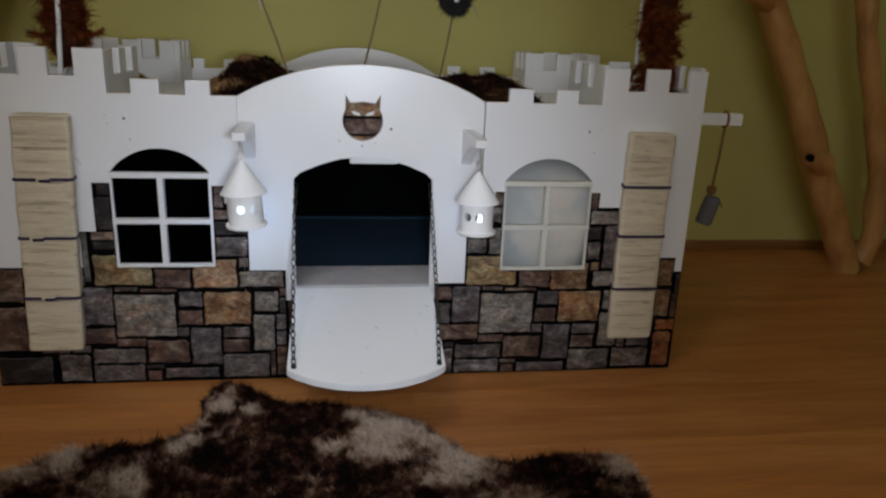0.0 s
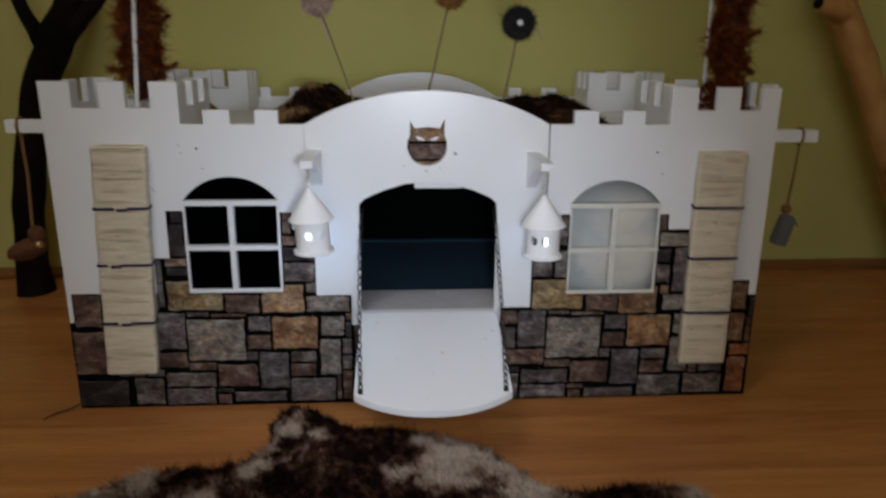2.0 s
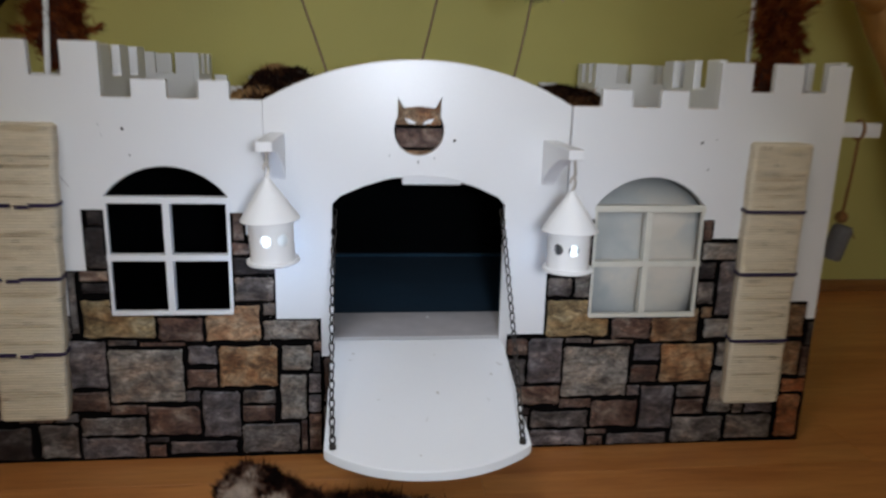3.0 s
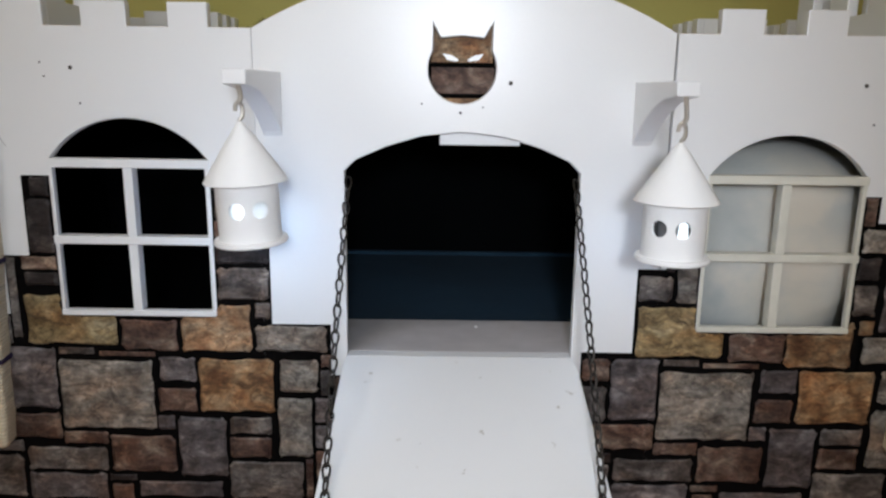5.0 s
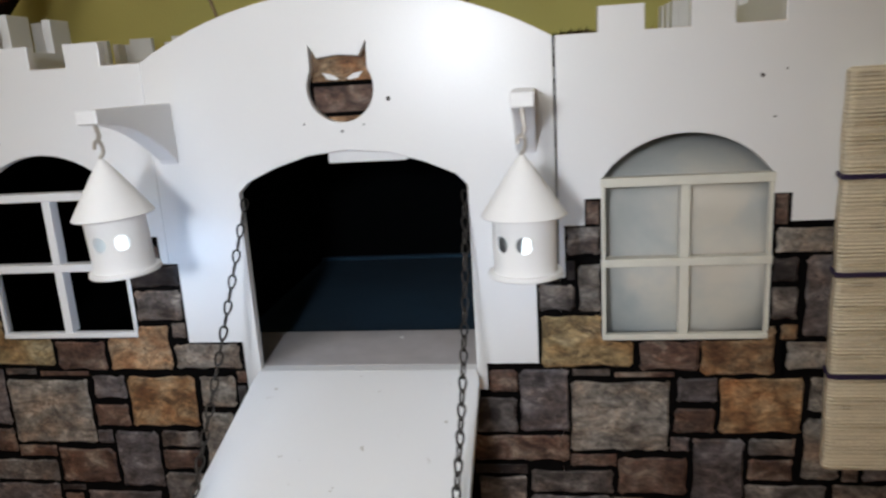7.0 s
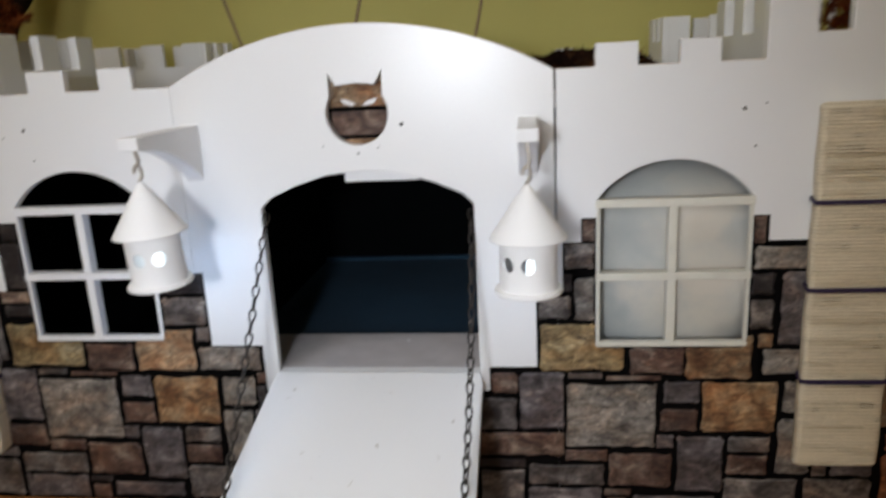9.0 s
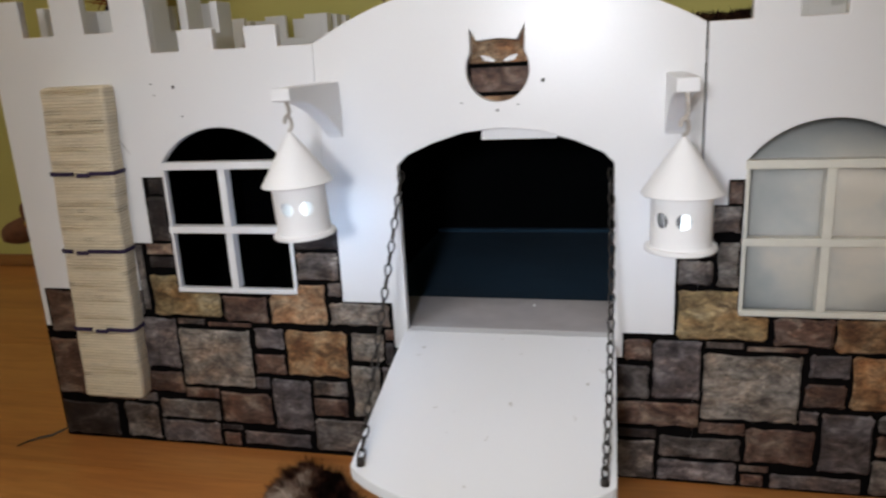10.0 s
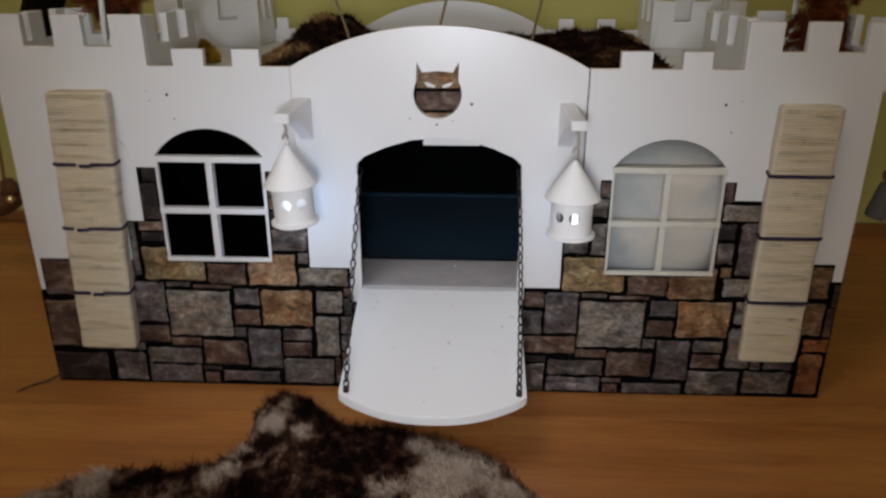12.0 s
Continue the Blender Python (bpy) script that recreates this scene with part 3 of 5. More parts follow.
for x0, x1 in ((-0.4175 - T, -0.4175), (0.4505, 0.4505 + T)):
    for y0, y1 in ((T, TOWER), (BACK_TOWER, DEPTH - T)):
        part("tower_wall", side_board(tower_side(y0, y1, DECK), x0, x1), WHITE, castle, bevel=0.0012)
for xa, xb, notches in ((-0.65 + T, -0.4175 - T, ((-0.597, -0.551), (-0.507, -0.466))), (0.4505 + T, 0.65 - T, ((0.499, 0.533), (0.577, 0.615)))):
    for y0 in (TOWER - T, BACK_TOWER):
        part("tower_wall", board([(xa, DECK), (xa, HIGH_TOP)] + steps(notches, HIGH, HIGH_TOP) + [(xb, HIGH_TOP), (xb, DECK)], (), y0 + 0.0004, y0 + T - 0.0004), WHITE, castle, bevel=0.0012)
part("roof_deck", box(-0.65 + T, 0.65 - T, T + 0.012, DEPTH - T, DECK - T, DECK - 0.0005), WHITE, castle)

# inside: threshold board, carpeted floor, sheets with the shade painted in near-black
part("threshold", box(DOOR_L - 0.05, DOOR_R + 0.05, 0.0125, 0.127, 0.168, 0.1835), SILL, castle, "grey threshold board", bevel=0.001)
part("threshold_lip", box(DOOR_L + 0.0005, DOOR_R - 0.0005, -0.0038, 0.0122, DOOR_Z + 0.0003, 0.1833), WORN, castle)
part("inner_floor", box(-0.205, 0.65 - T, T + 0.001, 0.577, 0.15, 0.1675), CARPET, castle, "dark navy carpeted floor")
part("inner_back", box(-0.65 + T, 0.65 - T, 0.578, 0.588, 0.02, DECK - T - 0.001), INNER_SHADE, castle, "near-black sheet that darkens the inside")
part("inner_lining", box(-0.65 + T, 0.65 - T, T + 0.012, 0.577, DECK - T - 0.006, DECK - T - 0.001), INNER_SHADE, castle, "near-black sheet that darkens the inside")
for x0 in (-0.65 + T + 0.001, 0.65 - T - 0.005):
    part("inner_lining", box(x0, x0 + 0.004, T + 0.002, 0.577, 0.168, DECK - T - 0.007), INNER_SHADE, castle, "near-black sheet that darkens the inside")
part("inner_floor", box(-0.65 + T, -0.2052, T + 0.001, 0.577, 0.15, 0.1672), INNER_SHADE, castle, "floor painted near-black to darken the inside")
part("inner_ledge", box(-0.205, 0.65 - T, 0.566, 0.5778, 0.1676, 0.1735), CARPET, castle, "carpeted ledge at the back")
part("lintel_strip", box(-0.011, 0.075, 0.0125, 0.03, 0.4175, 0.437), WHITE, castle, bevel=0.001)

# drawbridge: a board with a bowed front edge, hinged at the threshold
RAMP_A = math.atan2(0.059, 0.214)
ramp_edge = [(-0.1125, 0.0), (0.1125 + 0.027, 0.0), (0.1435, -0.018), (0.1445, -0.222), (0.141, -0.2265)]
ramp_edge += [(0.0145 + 0.1265 * u, -0.2275 - 0.037 * (1 - abs(u) ** 2.2)) for u in (1 - i / 12 for i in range(1, 24))]
ramp_edge += [(-0.112, -0.2265), (-0.1155, -0.222), (-0.1145, -0.018)]
bm = board(ramp_edge, (), 0, 0.013)
for v in bm.verts:
    s, d = v.co.z, v.co.y
    v.co = (v.co.x, -0.004 + s * math.cos(RAMP_A), 0.1835 + s * math.sin(RAMP_A) - d)
part("drawbridge", bm, WORN, castle, "white drawbridge board with a bowed front edge, let down", bevel=0.0025)


def on_ramp(x, s, lift=0.0):
    return Vector((x, -0.004 - s * math.cos(RAMP_A), 0.1835 - s * math.sin(RAMP_A) + lift))


# chains: flat twisted links from the jambs to eyelets in the drawbridge
def link_mesh(length, width, wire):
    bm = bmesh.new()
    pts = []
    for i in range(16):
        a = math.tau * i / 16
        pts.append((width / 2 * math.sin(a) * (0.75 + 0.25 * math.cos(a)), 0, length / 2 * math.cos(a)))
    pts.append(pts[0])
    add_tube(bm, pts, [wire] * 17, 6, False)
    bmesh.ops.remove_doubles(bm, verts=bm.verts, dist=wire * 0.3)
    return mesh_of(bm, "link", IRON, True)


LINK = link_mesh(0.0158, 0.0094, 0.00115)
for side, top, foot in ((-1, Vector((DOOR_L + 0.004, 0.006, 0.383)), on_ramp(-0.1045, 0.2215, 0.004)), (1, Vector((DOOR_R - 0.004, 0.006, 0.383)), on_ramp(0.1335, 0.2215, 0.004))):
    chain = group_empty("chain", foot, "dark twisted-link iron chain holding the white drawbridge", "chain", "drawbridge chains")
    run = top - foot
    count = int(run.length / 0.0131)
    for i in range(count):
        s = (i + 0.5) / count
        sag = Vector((side * 0.003, 0, -0.016)) * 4 * s * (1 - s)
        sag2 = -0.016 * 4 * (1 - 2 * s)
        ob = new("link", LINK)
        ob.parent = chain
        turn = (run + Vector((0, 0, sag2))).to_track_quat("Z", "Y").to_matrix().to_4x4()
        ob.matrix_basis = Matrix.Translation(run * s + sag) @ turn @ pose(0, 0, 0, 0, 0, 35 + 90 * (i % 2))
    part("eyelet", lathe(((0.0, -0.004), (0.0042, -0.004), (0.0042, 0.001), (0.003, 0.0035), (0.0, 0.004)), 14), IRON, chain, smooth=True)

# cut-out backing with stone print, and the white eye slots
B0 = T + 0.004
backing = part("cutout_backing", box(-0.03, 0.055, B0, B0 + 0.003, 0.452, 0.55), GROUT, castle, "stone print behind the cut-out")
for k, x0, x1, z0, z1 in (("o", -0.0215, 0.0435, 0.5035, 0.548), ("b", -0.0205, 0.0455, 0.4715, 0.4985), ("t", -0.02, 0.05, 0.456, 0.4668)):
    part("stone", box(x0, x1, B0 - 0.0015, B0 - 0.0002, z0, z1), STONE[k], backing)
for s in (-1, 1):
    eye = board([(0.0125 + s * 0.0045, 0.5055), (0.0125 + s * 0.0075, 0.5045), (0.0125 + s * 0.0165, 0.506), (0.0125 + s * 0.0215, 0.5125), (0.0125 + s * 0.013, 0.511), (0.0125 + s * 0.007, 0.508)], (), B0 - 0.0042, B0 - 0.0018)
    part("eye_slot", eye, WHITE, backing)

# window crosses, glued flush in the openings
for x0, x1, z0, z1, rise in (WL, WR):
    bm, xm, zm = bmesh.new(), (x0 + x1) / 2 - 0.001, z0 + 0.083
    add_box(bm, x0 - 0.002, x1 + 0.002, -0.0025, 0.0115, z1 - 0.0095, z1)
    add_box(bm, x0 - 0.002, x1 + 0.002, -0.0025, 0.0115, zm - 0.0045, zm + 0.0045)
    add_box(bm, xm - 0.005, xm + 0.005, -0.0018, 0.0122, z0 + 0.004, zm - 0.0045)
    add_box(bm, xm - 0.005, xm + 0.005, -0.0018, 0.0122, zm + 0.0045, z1 - 0.0095)
    add_box(bm, x0 - 0.001, x1 + 0.001, -0.003, 0.006, z0 - 0.002, z0 + 0.004)
    for a, b in ((z0 + 0.004, zm - 0.0045), (zm + 0.0045, z1 - 0.0095)):
        add_box(bm, x0 - 0.001, x0 + 0.003, -0.0015, 0.005, a, b)
        add_box(bm, x1 - 0.003, x1 + 0.001, -0.0015, 0.005, a, b)
    part("window_cross", bm, WHITE if x0 < 0 else CREAM, castle, "" if x0 < 0 else "cream painted cross", bevel=0.0008)

# loose bits
twig = part("thread", tube([(-0.648, -0.004, 0.012), (-0.664, -0.016, 0.006), (-0.682, -0.022, 0.0035), (-0.694, -0.034, 0.0028), (-0.700, -0.046, 0.0022)], [0.0016, 0.0018, 0.0016, 0.0014, 0.0008], 6), IRON, smooth=True)
twig.location.z = FLOOR
tagged(twig, "thin dark thread lying at the corner of the castle", "thread")
bm = bmesh.new()
bmesh.ops.create_icosphere(bm, subdivisions=1, radius=0.0016)
bmesh.ops.transform(bm, verts=bm.verts, matrix=Matrix.Translation((0.037, 0.098, 0.1846)) @ Matrix.Diagonal((1.6, 0.8, 0.8, 1)))
tagged(part("crumb", bm, WHITE), "tiny white crumb lying on the grey threshold", "crumb")

# screw holes and dents in the paint
for x, z, r in ((0.062, 0.483, 0.0028), (0.431, 0.485, 0.0026), (0.453, 0.490, 0.0012), (0.444, 0.445, 0.0015), (0.0105, 0.452, 0.0018), (-0.393, 0.493, 0.0026), (-0.424, 0.498, 0.0012), (-0.421, 0.484, 0.0012), (-0.386, 0.457, 0.0014), (-0.030, 0.461, 0.0012), (0.034, 0.458, 0.0011)):
    bm = lathe(((0.0, 0.0), (r * 0.6, 0.0), (r * 0.75, 0.0004), (r * 0.85, 0.0007), (0.0, 0.0009)), 12)
    bmesh.ops.transform(bm, verts=bm.verts, matrix=pose(x, 0.0002, z, 90))
    part("screw", bm, SCREW, castle)


bm = bmesh.new()
add_tube(bm, [(-0.4815, 0.0, 0.4295), (-0.477, 0.0, 0.423), (-0.4735, 0.0, 0.4185), (-0.469, 0.0, 0.411)], [0.0003, 0.0009, 0.0007, 0.0003], 6)
part("scratch", bm, SILL, castle, "grey scratch in the white foil")


# brackets for the lanterns: quarter-curved boards
def bracket(x0, x1, z):
    edge = [(0, 0), (-0.138, 0), (-0.138, -0.013), (-0.118, -0.015)]
    edge += [(-0.118 + 0.114 * s, -0.015 - 0.046 * s ** 1.7) for s in (i / 12 for i in range(1, 13))] + [(0, -0.066)]
    return side_board([(y - 0.0005, z + h) for y, h in edge], x0, x1)


part("bracket", bracket(-0.1965, -0.176, 0.4915), WHITE, castle, "curved white bracket", bevel=0.0012)
part("bracket", bracket(0.1915, 0.212, 0.486), WHITE, castle, "curved white bracket", bevel=0.0012)

# side bars for dangling toys
part("side_bar", box(-0.765, -0.6505, 0.100, 0.122, 0.508, 0.532), WHITE, castle, bevel=0.0015)
part("side_bar", box(0.6505, 0.801, 0.120, 0.142, 0.487, 0.511), WHITE, castle, bevel=0.0015)


# scratching boards wrapped in sisal rope
def wrapped_board(x0, x1, z0, z1, lean, bands, loose):
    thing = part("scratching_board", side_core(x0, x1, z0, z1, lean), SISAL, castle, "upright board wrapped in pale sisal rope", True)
    for zb in bands:
        bm = bmesh.new()
        s = (zb - z0) / (z1 - z0)
        xa, xb = x0 + lean * s, x1 + lean * s
        for dz in (-0.0012, 0.0012):
            front = [(xa + (xb - xa) * k / 16, -0.0288, zb + dz) for k in range(2, 15)]
            pieces = [[(xa + 0.0045, -0.001, zb + dz), (xa - 0.0005, -0.0265, zb + dz), (xa + 0.006, -0.0288, zb + dz)] + front
                      + [(xb - 0.006, -0.0288, zb + dz), (xb + 0.0005, -0.0265, zb + dz), (xb - 0.0025, -0.001, zb + dz)]]
            if loose:
                whole, at = pieces[0], 5 + round(zb * 1000) % 4
                pieces = [whole[:at], [(x, y, z - 0.0022) for x, y, z in whole[at:at + 4]], [(x, y, z + 0.0004) for x, y, z in whole[at + 3:]]]
            for pts in pieces:
                add_tube(bm, pts, [0.0016] * len(pts), 6)
        part("cord_band", bm, VIOLET, thing, "dark violet cord", True)
    return thing


def side_core(x0, x1, z0, z1, lean):
    """A rounded box whose sides ripple once for each turn of rope."""
    bm = bmesh.new()
    turn, sub = 0.0036, 4
    n = int((z1 - z0) / turn) * sub
    rng = random.Random(round(x0 * 1000))
    rings, gaps = [], [rng.random() for _ in range(n // sub + 2)]
    for i in range(n + 1):
        s = i / n
        z = z0 + (z1 - z0) * s
        end = min(i, n - i)
        groove = abs(math.cos(math.pi * i / sub)) ** 2
        bulge = -0.0009 * groove
        slit = 0.0028 * groove if gaps[i // sub] > 0.72 else 0.0
        from_x, to_x = sorted((gaps[i // sub] * 37 % 1.0, gaps[i // sub] * 91 % 1.0))
        inset = 0.005 * max(0, 1 - end / 5) ** 2
        dx = lean * s + 0.0006 * math.sin(z * 70)
        a, b, f, r = x0 + dx + inset, x1 + dx - inset, -0.028 - bulge + inset, 0.006
        path = [(a + 0.006, -0.0002), (a + bulge * -1, f + r)]
        path += [(a + r - r * math.cos(t), f + r - r * math.sin(t)) for t in (math.pi / 6, math.pi / 3, math.pi / 2)]
        path += [(a + (b - a) * k / 16, f + (slit if from_x - 0.1 < k / 16 < to_x + 0.15 else 0)) for k in range(3, 14)]
        path += [(b - r + r * math.cos(t), f + r - r * math.sin(t)) for t in (math.pi / 2, math.pi / 3, math.pi / 6)]
        path += [(b + bulge, f + r), (b - 0.004, -0.0002)]
        wob = 0.00025 * (gaps[i // sub] - 0.5)
        rings.append([bm.verts.new((x, y, z + wob * math.sin(9 * k + i))) for k, (x, y) in enumerate(path)])
    for p, q in zip(rings, rings[1:]):
        for k in range(len(p) - 1):
            bm.faces.new((p[k], p[k + 1], q[k + 1], q[k]))
        bm.faces.new((p[-1], p[0], q[0], q[-1]))
    bm.faces.new(rings[0])
    bm.faces.new(rings[-1])
    return bm


wrapped_board(-0.584, -0.491, 0.075, 0.500, 0.018, (0.178, 0.288, 0.391), True)
wrapped_board(0.4995, 0.5900, 0.076, 0.488, 0.001, (0.183, 0.290, 0.3865), False)


# ---- hanging lanterns ----
def lantern_shell(radius, z0, z1, holes, inner):
    """A round wall with oval holes: eight sectors, each a patch round its hole or a plain patch."""
    bm = bmesh.new()
    zc, half, hz = (z0 + z1) / 2 + 0.001, math.radians(22.5), (z1 - z0) / 2
    for sector in range(8):
        mid = radians(45 * sector)
        holed = sector in holes
        n = 24
        grid = []
        for rr in (radius, inner):
            outer_ring, inner_ring = [], []
            for k in range(n):
                a = math.tau * k / n
                c, s = math.cos(a), math.sin(a)
                m = max(abs(c), abs(s))
                u, w = c / m, s / m
                outer_ring.append((mid + half * u, (z0 + z1) / 2 + hz * w))
                inner_ring.append((mid + (0.0074 / radius) * c, zc + 0.0074 * s) if holed else (mid + half * 0.4 * u, (z0 + z1) / 2 + hz * 0.4 * w))
            rings = [outer_ring, [((a0 + b0) / 2, (a1 + b1) / 2) for (a0, a1), (b0, b1) in zip(outer_ring, inner_ring)], inner_ring]
            grid.append([[bm.verts.new((rr * math.sin(t), -rr * math.cos(t), z)) for t, z in ring] for ring in rings])
        for shell in grid:
            for r0, r1 in zip(shell, shell[1:]):
                for k in range(n):
                    bm.faces.new((r0[k], r0[(k + 1) % n], r1[(k + 1) % n], r1[k]))
            if not holed:
                bm.faces.new(shell[-1])
        if holed:
            for k in range(n):
                bm.faces.new((grid[0][-1][k], grid[0][-1][(k + 1) % n], grid[1][-1][(k + 1) % n], grid[1][-1][k]))
    bmesh.ops.remove_doubles(bm, verts=bm.verts, dist=1e-5)
    return bm


def lantern(x, y, z_base, z_eave, z_tip, z_hook, turn, tilt, lit, bulbs):
    thing = group_empty("hanging_lantern", (x, y, z_hook), "small white wooden lantern with a cone roof, lit inside", "lantern", "lanterns beside the gate")
    thing.rotation_euler = (0, radians(tilt), radians(turn))
    b, e, t = z_base - z_hook, z_eave - z_hook, z_tip - z_hook
    part("base", lathe(((0.0, b), (0.0322, b), (0.0332, b + 0.0015), (0.0325, b + 0.0045), (0.0, b + 0.0045)), 40), ENAMEL, thing, smooth=True)
    part("body", lantern_shell(0.0278, b + 0.0045, e + 0.004, (0, 7), 0.0256), ENAMEL, thing, "white round body with eye-like holes", True)
    part("roof", lathe(((0.0, e + 0.0055), (0.027, e + 0.0035), (0.0365, e - 0.0005), (0.0372, e + 0.0005), (0.0235, e + (t - e) * 0.4), (0.011, e + (t - e) * 0.75), (0.0026, t - 0.002), (0.0, t)), 44), ENAMEL, thing, "white cone roof", True)
    hook = [(0.0035 * math.cos(a), 0, t + 0.008 + 0.0075 * math.sin(a)) for a in (radians(-90 + 30 * i) for i in range(10))]
    part("hook", tube([(0, 0, t - 0.002)] + hook, [0.0018] * 11, 8), STEEL, thing, "bent wire hook", True)
    part("hook", tube([(0.0, 0, t + 0.013), (0.003, 0, t + 0.02), (0.001, 0, 0.0), (0.0005, 0, 0.006)], [0.0021] * 4, 8), STEEL, thing, "bent wire hook", True)
    # added dark core, so that the holes show a dim inside
    if turn == 0:
        part("dark_core", lathe(((0.0, b + 0.0046), (0.0150, b + 0.0046), (0.0150, b + 0.040), (0.0120, b + 0.043), (0.0, b + 0.043)), 24), GREY_FELT, thing, "dark grey core added to dim the lantern's inside", True)
    for angle, reach, size in bulbs:
        bulb = lathe(((0.0, b + 0.012), (size * 0.9, b + 0.013), (size, b + 0.026), (size * 0.85, b + 0.036), (0.0, b + 0.038)), 20)
        bmesh.ops.translate(bulb, verts=bulb.verts, vec=(reach * math.sin(radians(angle)), -reach * math.cos(radians(angle)), 0))
        part("bulb", bulb, LED, thing, "cold white glowing bulb", True)
    return point_lamp("lantern_light", (x, y + 0.043, z_base - 0.02), lit, 0.03, (0.42, 0.64, 1.0))


lantern(-0.1865, -0.129, 0.338, 0.394, 0.448, 0.480, 37, -3, 0.15, ((172, 0.0185, 0.0055),))
lantern(0.200, -0.134, 0.3285, 0.382, 0.435, 0.474, 0, 0, 0.06, ((6, 0.0195, 0.0040),))

# ---- plain plump shape behind the window, in place of a sleeping white cat ----
bm = bmesh.new()
bmesh.ops.create_icosphere(bm, subdivisions=5, radius=1)
for v in bm.verts:
    c = v.co.copy()
    k = 1 + 0.05 * noise.noise(c * 2.2) + 0.025 * noise.noise(c * 7)
    sq = [math.copysign(abs(a) ** 0.78, a) for a in c]
    z = 0.305 + 0.15 * sq[2] * k
    back = 0.05 * max(0.0, (z - 0.36) / 0.07) ** 2 + 0.02 * max(0.0, -sq[0]) ** 2
    if z > 0.305:
        z -= 0.012 * max(0.0, sq[0]) ** 2 * (z - 0.305) / 0.15
    v.co = (0.372 + 0.160 * sq[0] * k, 0.118 + 0.09 * sq[1] * k + back, max(0.1685, z))
tagged(part("cushion", bm, TINTED_FUR, smooth=True), "plump white shape inside the castle window, for a sleeping cat", "cushion")


# ---- fur ----
def fur_height(x, y):
    n = noise.noise(Vector((x * 6, y * 6, 2.0)))
    return 0.026 + 0.016 * n + 0.006 * noise.noise(Vector((x * 17, y * 17, 5.0)))


HIDE = [(-0.244, -0.045), (-0.198, -0.058), (-0.146, -0.112), (-0.122, -0.135), (-0.055, -0.142), (0.012, -0.156), (0.083, -0.18), (0.118, -0.213), (0.152, -0.262), (0.187, -0.32), (0.235, -0.333), (0.318, -0.313), (0.405, -0.333), (0.436, -0.38), (0.425, -0.45), (0.42, -0.62), (0.36, -0.85), (0.1, -0.98), (-0.25, -0.95), (-0.52, -0.8), (-0.68, -0.52), (-0.60, -0.36), (-0.50, -0.295), (-0.435, -0.255), (-0.345, -0.256), (-0.298, -0.242), (-0.266, -0.212), (-0.266, -0.168), (-0.272, -0.10)]


def inside(x, y, loop):
    hit, j = False, len(loop) - 1
    for i in range(len(loop)):
        (xi, yi), (xj, yj) = loop[i], loop[j]
        if (yi > y) != (yj > y) and x < (xj - xi) * (y - yi) / (yj - yi) + xi:
            hit = not hit
        j = i
    return hit


def edge_distance(x, y, loop):
    p, best = Vector((x, y)), 9.0
    for i in range(len(loop)):
        a, b = Vector(loop[i - 1]), Vector(loop[i])
        t = max(0.0, min(1.0, (p - a).dot(b - a) / (b - a).length_squared))
        best = min(best, (p - a - t * (b - a)).length)
    return best


hide = group_empty("fur_hide", (0, 0, FLOOR), "shaggy dark brown and cream fur hide lying on the floor", "fur rug")
bm = bmesh.new()
step, cells = 0.0125, {}
for i in range(-56, 38):
    for j in range(-80, -4):
        if inside(i * step, j * step, HIDE):
            x, y = i * step, j * step
            cells[i, j] = bm.verts.new((x, y, 0.002 + fur_height(x, y) * min(1, edge_distance(x, y, HIDE) / 0.028)))
for (i, j) in list(cells):
    quad = [cells.get(k) for k in ((i, j), (i + 1, j), (i + 1, j + 1), (i, j + 1))]
    if None not in quad:
        bm.faces.new(quad)
lower = bmesh.ops.extrude_face_region(bm, geom=bm.faces[:])
for g in lower["geom"]:
    if isinstance(g, bmesh.types.BMVert):
        g.co.z = 0.0008
part("skin", bm, SKIN, hide, smooth=True)
rng = np.random.default_rng(11)
roots, ways, lens = [], [], []
while len(roots) < 290000:
    x, y = rng.uniform(-0.69, 0.46), -0.06 - 0.92 * rng.random() ** 1.9
    if not inside(x, y, HIDE):
        continue
    d = edge_distance(x, y, HIDE)
    p = Vector((x * 62, y * 62, 1))
    flow = Vector((0.7 * noise.noise(Vector((x * 5, y * 5, 9))) + 1.5 * noise.noise(p), -0.6 + 1.4 * noise.noise(p + Vector((0, 0, 13))), 0.6))
    roots.append((x, y, 0.001 + fur_height(x, y) * min(1, d / 0.028)))
    ways.append(flow + Vector(rng.normal(size=3) * 0.12))
    lens.append((0.0080 + 0.0045 * rng.random()) * (1 + 0.45 * noise.noise(p * 0.6)) * (0.65 + 0.35 * min(1, d / 0.03)))
tagged(strands("fur", FUR, roots, ways, lens, 0.0015, hide, "soft patchy fur", 0.65, 5, 3), kind="stuff")

# fur throw lying along the roof behind the arch
throw = group_empty("fur_throw", (0, 0, DECK), "dark brown fur throw draped over the castle roof", "fur throw")


THROW_A, THROW_B = -0.326, 0.395
FOLD = ((0.150, 0.0), (0.155, 0.22), (0.215, 0.50), (0.30, 0.80), (0.40, 0.97), (0.47, 1.0), (0.54, 0.84), (0.585, 0.45), (0.595, 0.0))


def throw_height(x):
    """Height over the deck along the ridge of the throw."""
    left, right = math.exp(-((x + 0.226) / 0.046) ** 4), math.exp(-((x - 0.335) / 0.06) ** 4)
    h = 0.034 + 0.036 * left + 0.011 * right + 0.010 * noise.noise(Vector((x * 26, 4.0, 0.5)))
    return h * max(0.02, min(1.0, (x - THROW_A) / 0.05, (THROW_B - x) / 0.025)) ** 0.5


